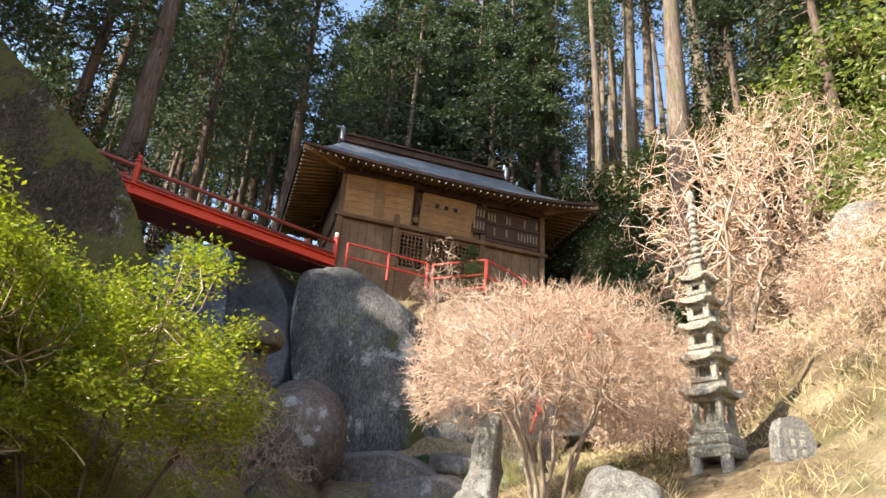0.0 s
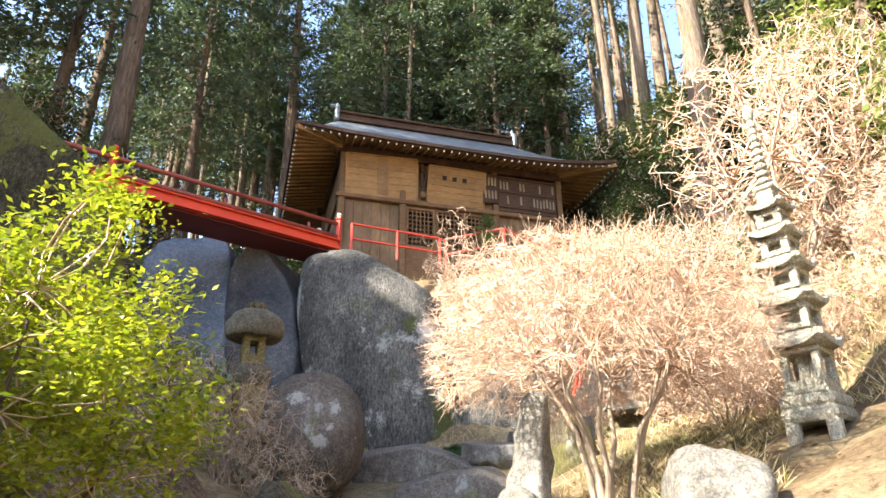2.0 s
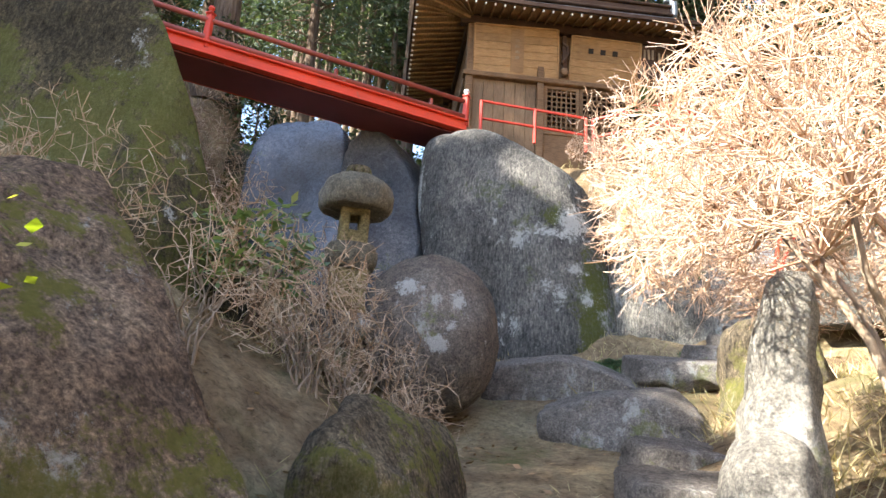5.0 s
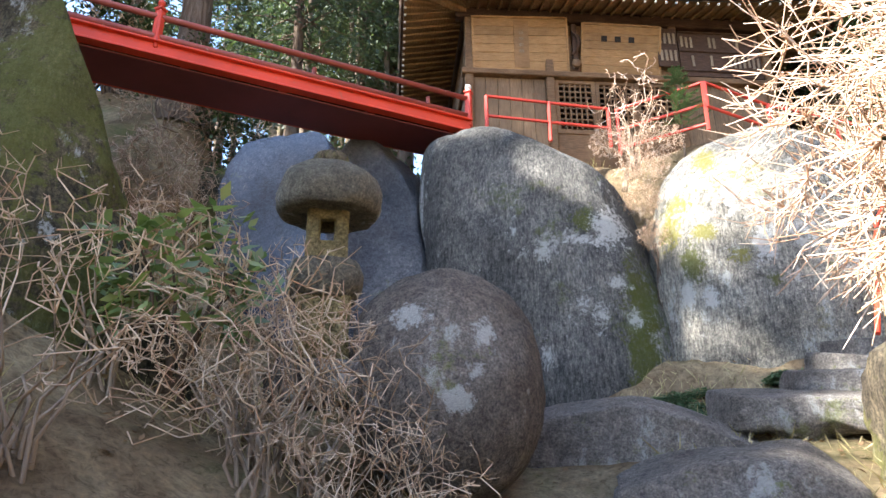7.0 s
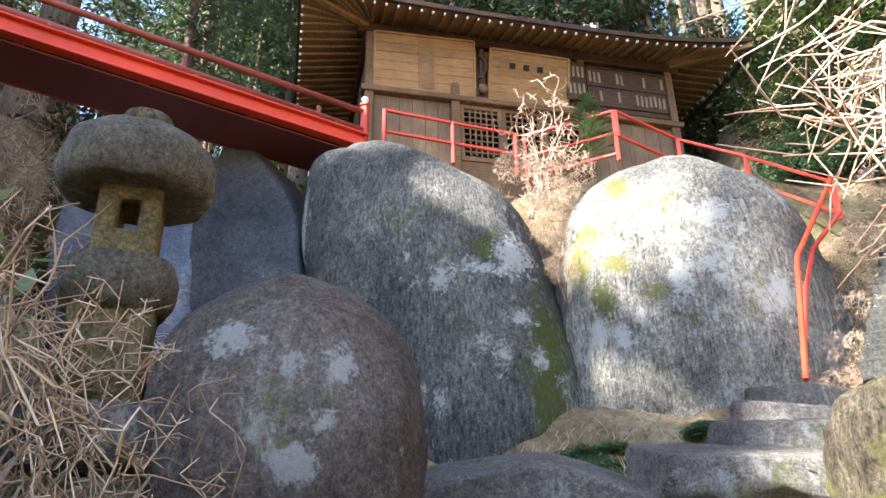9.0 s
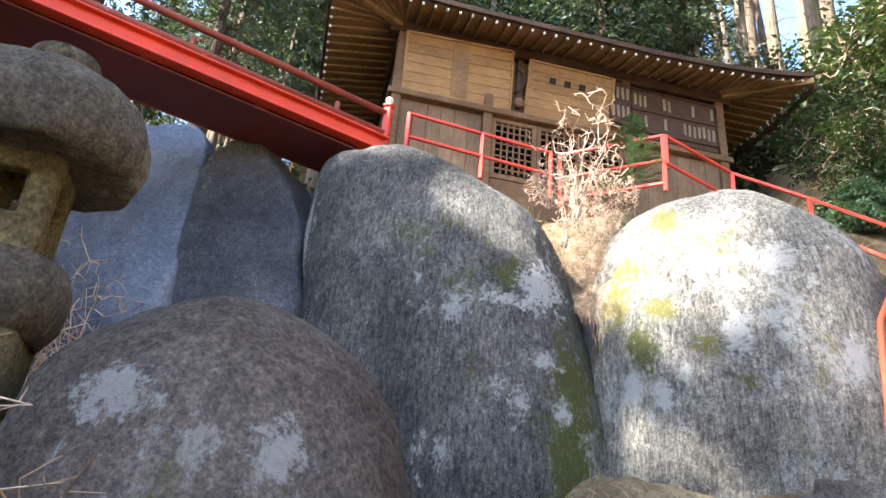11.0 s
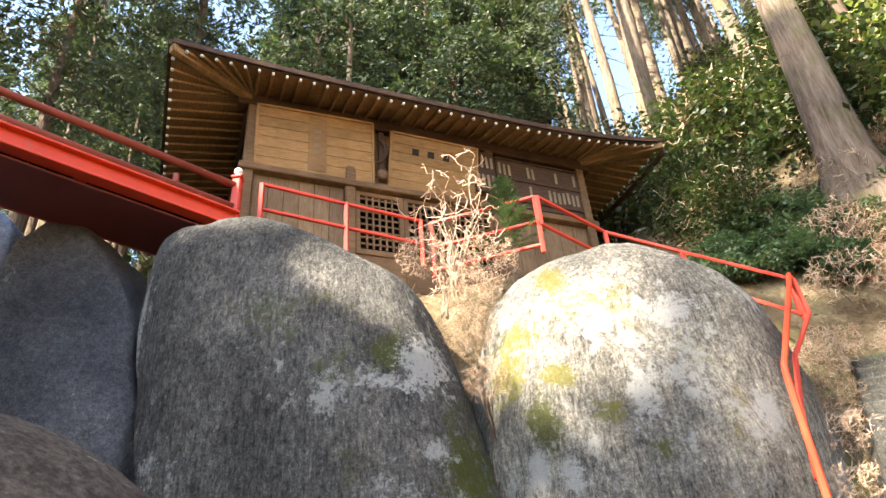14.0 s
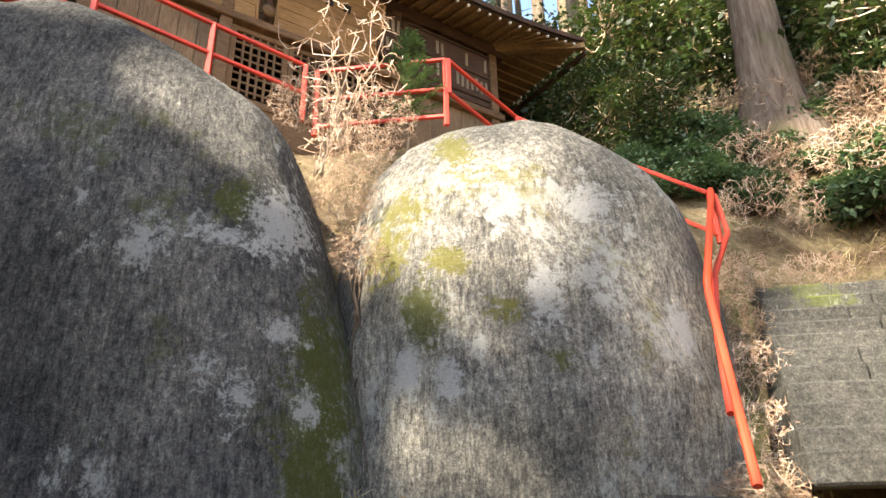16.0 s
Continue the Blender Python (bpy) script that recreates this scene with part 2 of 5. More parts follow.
M_STONE = rock_mat("carved_stone", (0.38, 0.35, 0.28), (0.5, 0.47, 0.38), (0.58, 0.55, 0.46), 0.3, 0.2, streak=False)
M_LANTERN = rock_mat("lantern_stone", (0.16, 0.13, 0.06), (0.27, 0.22, 0.11), (0.36, 0.3, 0.17), 0.15, 0.3, (0.12, 0.11, 0.03), streak=False)
M_LANTERN_CAP = rock_mat("lantern_cap", (0.10, 0.09, 0.07), (0.2, 0.18, 0.14), (0.36, 0.34, 0.31), 0.7, 0.35, streak=False)
M_WOOD = wood_mat("wall_wood", (0.09, 0.05, 0.026), (0.17, 0.10, 0.052), (0.24, 0.15, 0.085))
M_WOOD_V = wood_mat("wall_board", (0.12, 0.075, 0.042), (0.2, 0.13, 0.075), (0.27, 0.18, 0.11), (14, 14, 1))
M_PLAQUE = wood_mat("plaque_wood", (0.2, 0.11, 0.045), (0.31, 0.18, 0.078), (0.39, 0.24, 0.115), (1, 1, 12), 5)
M_EAVE = wood_mat("eave_wood", (0.17, 0.10, 0.045), (0.29, 0.18, 0.085), (0.38, 0.25, 0.125), (8, 2, 2))
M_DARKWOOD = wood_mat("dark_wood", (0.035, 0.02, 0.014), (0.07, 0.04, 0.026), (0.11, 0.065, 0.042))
M_INK = wood_mat("ink", (0.015, 0.012, 0.01), (0.025, 0.02, 0.016), (0.05, 0.04, 0.03))
M_STRIP = wood_mat("tablet_wood", (0.17, 0.12, 0.08), (0.26, 0.2, 0.135), (0.34, 0.27, 0.19))
M_RED = paint_mat("red_paint", (0.64, 0.055, 0.018), (0.36, 0.1, 0.06), 0.45)
M_RED_RAIL = paint_mat("red_rail_paint", (0.55, 0.05, 0.025), (0.34, 0.13, 0.09), 0.5)
M_RED_DULL = paint_mat("red_rail_weathered", (0.27, 0.06, 0.042), (0.4, 0.3, 0.25), 0.65)
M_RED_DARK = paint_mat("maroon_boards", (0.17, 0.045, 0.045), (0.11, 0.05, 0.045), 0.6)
M_WHITE = paint_mat("white_metal", (0.75, 0.73, 0.7), (0.5, 0.45, 0.4), 0.4)
M_BARK = bark_mat("cedar_bark", (0.05, 0.032, 0.022), (0.12, 0.085, 0.062), (0.21, 0.165, 0.13))
M_BARK_PALE = bark_mat("cedar_bark_pale", (0.075, 0.052, 0.038), (0.165, 0.125, 0.095), (0.27, 0.215, 0.175), 0.35)
M_CEDAR = leaf_mat("cedar_needles", [(0.028, 0.048, 0.03), (0.048, 0.074, 0.04), (0.08, 0.105, 0.048), (0.044, 0.068, 0.05)], 0.6, 0.3)
M_CEDAR_FAR = leaf_mat("cedar_needles_far", [(0.03, 0.05, 0.03), (0.055, 0.078, 0.04), (0.085, 0.105, 0.052)], 0.6, 0.35)
M_EVERGREEN = leaf_mat("evergreen_leaves", [(0.02, 0.036, 0.014), (0.036, 0.06, 0.02), (0.075, 0.105, 0.03), (0.03, 0.05, 0.026), (0.09, 0.075, 0.035)], 0.4, 0.25, 0.45)
M_YELLOWGREEN = leaf_mat("fresh_leaves", [(0.14, 0.19, 0.015), (0.26, 0.30, 0.025), (0.38, 0.38, 0.04), (0.17, 0.2, 0.03)], 0.45, 0.45)
M_FERN = leaf_mat("fern_leaves", [(0.055, 0.1, 0.05), (0.085, 0.14, 0.075), (0.12, 0.175, 0.09)], 0.5, 0.35)
M_BAMBOO = leaf_mat("bright_foliage", [(0.14, 0.17, 0.05), (0.2, 0.23, 0.07), (0.26, 0.28, 0.1), (0.1, 0.14, 0.05)], 0.5, 0.4)
M_LAUREL = leaf_mat("laurel_leaves", [(0.09, 0.14, 0.05), (0.16, 0.21, 0.07), (0.22, 0.26, 0.1), (0.1, 0.15, 0.1)], 0.35, 0.4, 0.5)
M_GRASS = leaf_mat("dry_grass", [(0.36, 0.28, 0.15), (0.48, 0.39, 0.22), (0.56, 0.48, 0.3), (0.28, 0.24, 0.1)], 0.7, 0.3)
M_LITTER = leaf_mat("leaf_litter", [(0.16, 0.09, 0.045), (0.26, 0.155, 0.08), (0.36, 0.24, 0.13), (0.2, 0.12, 0.07)], 0.8, 0.15)
M_TWIG = twig_mat("bare_twig", [(0.36, 0.21, 0.12), (0.52, 0.35, 0.24), (0.7, 0.57, 0.45), (0.44, 0.27, 0.17)])
M_TWIG_RED = twig_mat("reddish_twig", [(0.26, 0.16, 0.1), (0.4, 0.27, 0.18), (0.54, 0.42, 0.3)])
M_TWIG_GREY = twig_mat("grey_twig", [(0.26, 0.165, 0.1), (0.42, 0.3, 0.19), (0.58, 0.46, 0.33), (0.34, 0.2, 0.12)])
M_STEM = bark_mat("shrub_bark", (0.2, 0.15, 0.11), (0.34, 0.26, 0.19), (0.46, 0.37, 0.28))


def roof_material():
    m, nt, b = mat_base("roof_metal", 0.42, 0.35, 0.5)
    w = tex(nt, 2.2, 7, 0.65, warp=0.6)
    st = tex(nt, 6, 6, stretch=(1, 6, 1))
    # broad bright patches in the colour stand in for dappled sun and reflections
    c = ramp(nt, w, [(0.32, (0.08, 0.085, 0.09)), (0.52, (0.17, 0.185, 0.2)), (0.7, (0.3, 0.315, 0.33))])
    c = mix(nt, 0.5, c, ramp(nt, st, [(0.35, (0.6, 0.6, 0.6)), (0.6, (1.15, 1.15, 1.15))]), "MULTIPLY")
    nt.links.new(c, b.inputs["Base Color"])
    bump(nt, b, w, 0.2, 0.01)
    return m


def ground_material():
    m, nt, b = mat_base("forest_floor", 0.97, spec=0.08)
    a = tex(nt, 1.1, 8, 0.7, warp=0.7)
    f = tex(nt, 16, 8, 0.8, warp=0.8)
    c = ramp(nt, a, [(0.3, (0.10, 0.065, 0.038)), (0.48, (0.2, 0.145, 0.085)), (0.62, (0.33, 0.26, 0.155)), (0.78, (0.4, 0.34, 0.22))])
    c = mix(nt, 0.9, c, ramp(nt, f, [(0.33, (0.35, 0.33, 0.3)), (0.5, (1, 1, 1)), (0.68, (1.5, 1.45, 1.35))]), "MULTIPLY")
    g = tex(nt, 0.55, 7, 0.7, warp=0.5)
    c = mix(nt, ramp(nt, g, [(0.52, 0.0), (0.66, 0.75)]), c, mix(nt, f, (0.05, 0.06, 0.02), (0.16, 0.17, 0.06)))
    nt.links.new(c, b.inputs["Base Color"])
    bump(nt, b, mix(nt, 0.5, f, tex(nt, 60, 4, 0.8)), 1.0, 0.05)
    return m


M_ROOF = roof_material()
M_GROUND = ground_material()


# ---------------------------------------------------------------- mesh helpers
def obj(name, V, F, mat, parent=None, label="", smooth=False):
    me = bpy.data.meshes.new(name)
    me.from_pydata([tuple(v) for v in V], [], [tuple(f) for f in F])
    if mat:
        me.materials.append(mat)
    if smooth:
        me.polygons.foreach_set("use_smooth", [True] * len(me.polygons))
    me.update()
    ob = new(name, me)
    if parent:
        ob.parent = parent
    if label:
        ob["label"] = label
    return ob


def same_mesh(name, src, parent, m):
    ob = new(name, src.data)
    ob.parent = parent
    ob.matrix_basis = m
    return ob


def thing(name, at, label, category, group="", kind=""):
    e = new(name)
    e.location = at
    e.empty_display_size = 0.2
    return tagged(e, label, category, group, kind)


def join(*parts):
    V, F = [], []
    for v, f in parts:
        o = len(V)
        V += [tuple(p) for p in v]
        F += [tuple(i + o for i in q) for q in f]
    return V, F


def moved(vf, m):
    return [m @ Vector(p) for p in vf[0]], vf[1]


def box(cx, cy, cz, sx, sy, sz, c=0.008):
    """A box with chamfered edges, by its middle and its size."""
    h = (sx / 2, sy / 2, sz / 2)
    c = min(c, 0.3 * min(sx, sy, sz))
    V, idx = [], {}
    for s in ((a, b, d) for a in (-1, 1) for b in (-1, 1) for d in (-1, 1)):
        for ax in range(3):
            p = [s[k] * (h[k] - (0 if k == ax else c)) for k in range(3)]
            idx[s, ax] = len(V)
            V.append((cx + p[0], cy + p[1], cz + p[2]))
    F = []
    for ax in range(3):
        o1, o2 = [(1, 2), (2, 0), (0, 1)][ax]
        for sg in (-1, 1):
            q = []
            for a, b in ((-1, -1), (1, -1), (1, 1), (-1, 1)):
                s = [0, 0, 0]
                s[ax], s[o1], s[o2] = sg, a, b
                q.append(idx[tuple(s), ax])
            F.append(q if sg > 0 else q[::-1])
        for a in (-1, 1):
            for b in (-1, 1):
                s0, s1 = [0, 0, 0], [0, 0, 0]
                s0[ax], s1[ax] = -1, 1
                s0[o1] = s1[o1] = a
                s0[o2] = s1[o2] = b
                s0, s1 = tuple(s0), tuple(s1)
                q = [idx[s0, o1], idx[s1, o1], idx[s1, o2], idx[s0, o2]]
                F.append(q if a * b < 0 else q[::-1])
    for s in ((a, b, d) for a in (-1, 1) for b in (-1, 1) for d in (-1, 1)):
        q = [idx[s, 0], idx[s, 1], idx[s, 2]]
        F.append(q if s[0] * s[1] * s[2] > 0 else q[::-1])
    return V, F


def beam(p, q, w, h, c=0.01):
    """A squared timber or bar from p to q, w wide and h high."""
    p, q = Vector(p), Vector(q)
    d = q - p
    x = d.normalized()
    y = Vector((0, 0, 1)).cross(x)
    y = y.normalized() if y.length > 1e-4 else Vector((0, 1, 0))
    z = x.cross(y)
    m = Matrix((x, y, z)).transposed().to_4x4()
    m.translation = (p + q) / 2
    return moved(box(0, 0, 0, d.length, w, h, c), m)


def tube(pts, radii, n=6, cap=True):
    pts = [Vector(p) for p in pts]
    if isinstance(radii, (int, float)):
        radii = [radii] * len(pts)
    V, F = [], []
    ref = Vector((0.31, 0.17, 0.93))
    for i, p in enumerate(pts):
        d = (pts[min(i + 1, len(pts) - 1)] - pts[max(i - 1, 0)]).normalized()
        a = d.cross(ref)
        a = a.normalized() if a.length > 1e-3 else d.orthogonal().normalized()
        b = d.cross(a)
        for k in range(n):
            t = 2 * math.pi * k / n
            V.append(p + radii[i] * (math.cos(t) * a + math.sin(t) * b))
    for i in range(len(pts) - 1):
        for k in range(n):
            F.append((i * n + k, i * n + (k + 1) % n, (i + 1) * n + (k + 1) % n, (i + 1) * n + k))
    if cap:
        F.append(tuple(range(n))[::-1])
        F.append(tuple((len(pts) - 1) * n + k for k in range(n)))
    return V, F


def lathe(profile, n=24, sq=0.0):
    """A turned shape from (radius, height) pairs; sq > 0 squares its plan."""
    V, F = [], []
    for r, z in profile:
        for k in range(n):
            t = 2 * math.pi * (k + 0.5) / n
            c, s = math.cos(t), math.sin(t)
            f = 1.0 / max(abs(c), abs(s)) if sq else 1.0
            f = 1 + sq * (f - 1)
            V.append((r * c * f, r * s * f, z))
    for i in range(len(profile) - 1):
        for k in range(n):
            F.append((i * n + k, i * n + (k + 1) % n, (i + 1) * n + (k + 1) % n, (i + 1) * n + k))
    F.append(tuple(range(n))[::-1])
    F.append(tuple((len(profile) - 1) * n + k for k in range(n)))
    return V, F


def rock(name, at, r, label, mat, e=0.75, rough=0.12, turn=0.0, seed=0, sub=5, shear=(0, 0), tilt=(0, 0), cuts=(), ridges=0.0, planes=()):
    """A weathered boulder: a squared ellipsoid of radii r, sheared, roughened and split by cuts (its own axes) or planes (a normal and a point of the place)."""
    bm = bmesh.new()
    bmesh.ops.create_icosphere(bm, subdivisions=sub, radius=1.0)
    rot = Euler((radians(tilt[0]), radians(tilt[1]), radians(turn))).to_matrix()
    off = Vector((seed * 7.3, seed * 3.1, seed * 5.7))
    size = (r[0] * r[1] * r[2]) ** (1 / 3)
    for v in bm.verts:
        d = v.co.normalized()
        k = (abs(d.x) ** (2 / e) + abs(d.y) ** (2 / e) + abs(d.z) ** (2 / e)) ** (-e / 2)
        p = Vector((d.x * k * r[0], d.y * k * r[1], d.z * k * r[2]))
        n = noise.fractal(p / size * 0.9 + off, 0.9, 2.1, 3) * rough * size * 0.9
        n += noise.fractal(p * 2.2 + off, 0.8, 2.2, 6) * rough * 0.4
        if ridges:
            n -= ridges * max(0.0, 0.25 - abs(noise.noise(p * 1.1 + off * 2))) * 0.6
        p += d * n
        for cn, cd in cuts:
            cn = Vector(cn).normalized()
            h = p.dot(cn) - cd
            if h > 0:
                p -= cn * h * 0.93
        p.x += shear[0] * p.z
        p.z += shear[1] * p.x
        p = rot @ p
        for cn, cp in planes:
            cn = Vector(cn).normalized()
            h = (p + Vector(at) - Vector(cp)).dot(cn) + 0.05 * noise.fractal(p * 1.6 + off, 0.9, 2.1, 4)
            if h > -0.12:
                p -= cn * (h * 0.94 + 0.03 if h > 0.06 else (h + 0.12) ** 2 * 2.67)
        v.co = p
    me = bpy.data.meshes.new(name)
    bm.to_mesh(me)
    bm.free()
    me.materials.append(mat)
    me.polygons.foreach_set("use_smooth", [True] * len(me.polygons))
    ob = new(name, me)
    ob.location = at
    return tagged(ob, label, "rock")


# ---------------------------------------------------------------- the ground
def smooth(a, b, x):
    t = min(1.0, max(0.0, (x - a) / (b - a)))
    return t * t * (3 - 2 * t)


def along(x, pts):
    if x <= pts[0][0]:
        return pts[0][1] + (x - pts[0][0]) * 0.15
    for (a, u), (b, v) in zip(pts, pts[1:]):
        if x <= b:
            return u + (v - u) * (x - a) / (b - a)
    return pts[-1][1]


PATH_X = [(-8, 1.3), (-1.7, 1.2), (0.5, 0.9), (1.5, 0.6), (3.5, -0.15), (4.5, -0.4), (5.6, -0.45), (7.7, -0.5), (8.6, 0.1), (9.5, 1.1), (10.5, 2.0), (11.4, 2.7), (12.5, 3.4), (14, 4.0), (60, 5.0)]
PATH_Z = [(-8, -0.9), (-1.7, -0.55), (1.5, -0.05), (3.5, 0.4), (5.6, 0.95), (7.7, 1.45), (8.5, 1.85), (9.2, 2.1), (10.5, 2.6), (11.2, 2.78), (11.6, 3.05), (13.3, 5.0), (14.2, 6.3), (15.2, 7.6), (18, 10.0), (24, 13.2), (60, 24.0)]


def height(x, y, rough=True):
    d = x - along(y, PATH_X)
    g = along(y, PATH_Z)
    if d > 0:
        s = 0.36 * max(0.0, d - 0.9) + 0.62 * max(0.0, d - 4.3) - 0.35 * max(0.0, d - 16)
        if y > 9:
            s += smooth(9, 13, y) * 0.45 * max(0.0, d - 1.1)
    else:
        left = (-d - 0.75) * (1 - smooth(5.5, 8.0, y)) + (-1.7 - 0.9 * smooth(8.0, 9.5, y) - x) * smooth(5.5, 8.0, y)
        s = 0.72 * max(0.0, left) - 0.45 * max(0.0, left - 7.0)
        if y > 8.0:
            s -= 0.15 * min(3.4, -d) * smooth(8.0, 10.0, y)
    z = g + s
    if y > 12.0:                                          # the deep cleft between and behind the great rocks
        z -= 2.0 * smooth(12.0, 12.8, y) * (1 - smooth(13.5, 14.1, y)) * (1 - smooth(1.6, 2.4, x)) * smooth(-4.5, -3.5, x)
    if y > 12.3:                                          # the terrace of the shrine, on top of the great rocks
        k = smooth(13.1, 14.2, y) * (1 - smooth(1.9, 3.6, x))
        z = z * (1 - k) + 6.85 * k
    if x < -2.6 and y > 8.4:                                # the hollow under the bridge
        k = smooth(-2.6, -3.6, x) * smooth(8.4, 9.8, y) * (1 - smooth(13.2, 16.0, y)) * (1 - smooth(-6.6, -9.0, x))
        z = z * (1 - k) + 2.5 * k
    z += max(0.0, y - 18.5) * 0.5 * smooth(18.5, 24, y) * (1 - smooth(1.0, 3.6, x))
    if rough:
        n = noise.fractal(Vector((x * 0.55, y * 0.55, 2.2)), 0.9, 2.1, 5)
        z += n * (0.09 + 0.14 * smooth(1.0, 3.0, abs(d)))
    return z


def ground_sheet():
    def axis(lo, hi, dense_lo, dense_hi, step):
        out, v = [], dense_lo
        while v <= dense_hi:
            out.append(v)
            v += step
        s, v = step, dense_hi
        while v < hi:
            s *= 1.22
            v += s
            out.append(v)
        s, v = step, dense_lo
        while v > lo:
            s *= 1.22
            v -= s
            out.insert(0, v)
        return out
    xs, ys = axis(-600, 600, -9, 10, 0.13), axis(-500, 900, -3, 19, 0.13)
    V = [(x, y, height(x, min(max(y, -9), 75)) if abs(x) < 60 else height(60 if x > 0 else -60, min(max(y, -9), 75), False)) for y in ys for x in xs]
    w = len(xs)
    F = [(j * w + i, j * w + i + 1, (j + 1) * w + i + 1, (j + 1) * w + i) for j in range(len(ys) - 1) for i in range(w - 1)]
    g = obj("ground", V, F, M_GROUND, smooth=True)
    return tagged(g, "sloping forest floor of earth, dry grass and leaf litter", "ground", kind="structure")


ground_sheet()

# ---------------------------------------------------------------- great rocks
rock("great_rock", (-1.98, 13.55, 2.95), (1.8, 1.82, 4.0), "huge dark grey granite rock under the shrine, streaked and lichened", M_ROCK,
     e=0.58, rough=0.08, seed=1, sub=6, shear=(-0.13, -0.22), ridges=0.12,
     planes=(((0.56, -0.16, 0.81), (-1.7, 12.75, 6.42)), ((0.91, -0.12, 0.4), (-0.66, 12.75, 5.3)), ((-0.95, -0.1, -0.29), (-3.78, 12.8, 5.2)), ((-0.1, -0.12, 1), (-3.0, 12.8, 6.93))))
rock("great_rock", (1.0, 13.45, 2.9), (1.7, 1.76, 3.55), "huge sunlit granite rock with pale lichen and yellow moss", M_ROCK_LIT,
     e=0.72, rough=0.09, seed=2, sub=6, shear=(0.03, -0.06), ridges=0.1,
     planes=(((-0.46, -0.12, 0.88), (0.0, 12.9, 6.16)), ((0.64, -0.1, 0.76), (1.75, 12.9, 6.02)), ((0.93, -0.12, 0.32), (2.5, 12.9, 4.95))))
rock("tall_rock", (-5.95, 13.0, 4.3), (1.12, 1.3, 3.2), "tall smooth wet rock below the red bridge, reflected sky tinted into its colour", M_ROCK_WET,
     e=0.45, rough=0.08, seed=3, sub=6, shear=(-0.12, -0.1), ridges=0.12,
     planes=(((0.1, -0.96, 0.26), (-5.7, 12.0, 5.6)), ((0.2, -0.3, 0.93), (-5.6, 12.2, 7.45)), ((0.95, -0.15, 0.28), (-4.75, 12.2, 5.75))))
rock("tall_rock", (-4.35, 13.1, 4.2), (0.78, 1.2, 2.95), "tall cracked grey rock wedged beside the great rock", M_ROCK_SMOOTH,
     e=0.45, rough=0.12, seed=4, sub=6, shear=(-0.1, -0.2), ridges=0.25,
     planes=(((0.25, -0.95, 0.14), (-4.4, 12.2, 5.5)), ((0.84, -0.1, 0.53), (-4.1, 12.3, 6.35)), ((-0.3, -0.2, 0.93), (-4.9, 12.3, 7.15))))
rock("rear_rock", (-8.5, 14.0, 4.6), (2.0, 1.6, 2.9), "dark mossy rock with earth and roots on top", M_MOSSWALL, e=0.6, rough=0.2, seed=14, sub=6, ridges=0.3)
rock("round_boulder", (-1.68, 7.7, 2.38), (0.61, 0.6, 0.73), "round brownish grey boulder with pale lichen spots", M_BOULDER,
     e=0.92, rough=0.05, seed=5, sub=5, tilt=(0, -12))
rock("mossy_boulder", (-6.25, 7.2, 3.2), (2.9, 1.8, 5.8), "great sloping boulder covered in dark moss", M_MOSSWALL,
     e=0.7, rough=0.16, seed=6, sub=6, shear=(-0.3, 0.0), ridges=0.3,
     planes=(((0.6, 0.38, 0.7), (-6.1, 6.5, 7.0)), ((0.66, 0.62, 0.38), (-3.52, 6.42, 4.05)), ((0.3, -0.93, 0.25), (-4.6, 5.9, 4.0))))
rock("mossy_rock", (-1.95, 3.55, 0.9), (1.5, 1.0, 1.6), "slanting littered rock with a mossy edge beside the path", M_LITTERROCK, e=0.5, rough=0.26, seed=7, sub=6, ridges=0.35,
     planes=(((0.66, -0.28, 0.68), (-1.1, 3.4, 1.4)), ((0.4, 0.9, 0.1), (-1.05, 3.75, 1.2))))
rock("mossy_rock", (-1.02, 5.3, 0.95), (0.3, 0.66, 0.66), "long low mossy rock edging the path", M_MOSSROCK, e=0.55, rough=0.14, seed=8, ridges=0.2,
     planes=(((0.74, -0.2, 0.62), (-0.85, 5.05, 1.32)),))
rock("pale_rock", (0.9, 5.5, 1.5), (0.17, 0.24, 0.8), "upright pale rock in the sun behind the bare shrub", M_PALE, e=0.7, rough=0.12, seed=9, sub=4, shear=(0.12, 0))
rock("pale_rock", (0.78, 5.1, 1.1), (0.2, 0.2, 0.42), "low pale rock beside the path", M_PALE, e=0.7, rough=0.12, seed=10, sub=4)
rock("pale_rock", (2.05, 4.35, 1.2), (0.3, 0.28, 0.45), "squat pale block of rock on the bank", M_PALE, e=0.45, rough=0.1, seed=11, sub=4, tilt=(0, 12))
rock("hill_rock", (7.15, 9.0, 5.75), (0.75, 0.6, 1.05), "pale rock face standing out of the bank", M_PALE, e=0.5, rough=0.16, seed=12, sub=5)
rock("hill_rock", (7.6, 8.2, 4.7), (0.7, 0.6, 0.8), "pale weathered rock on the bank", M_PALE, e=0.5, rough=0.16, seed=13, sub=5)


def path_slab(at, size, turn, seed, label, slope=(0.1, -0.2)):
    rock("path_slab", at, size, label, M_SLAB, e=0.42, rough=0.2, turn=turn, seed=seed, sub=4, ridges=0.15,
         cuts=(((slope[0], slope[1], 1), size[2] * 0.6), ((0.9, -0.5, 0.2), size[0] * 0.8), ((-0.8, -0.6, 0.1), size[0] * 0.82), ((0.2, -1, 0.1), size[1] * 0.75)))


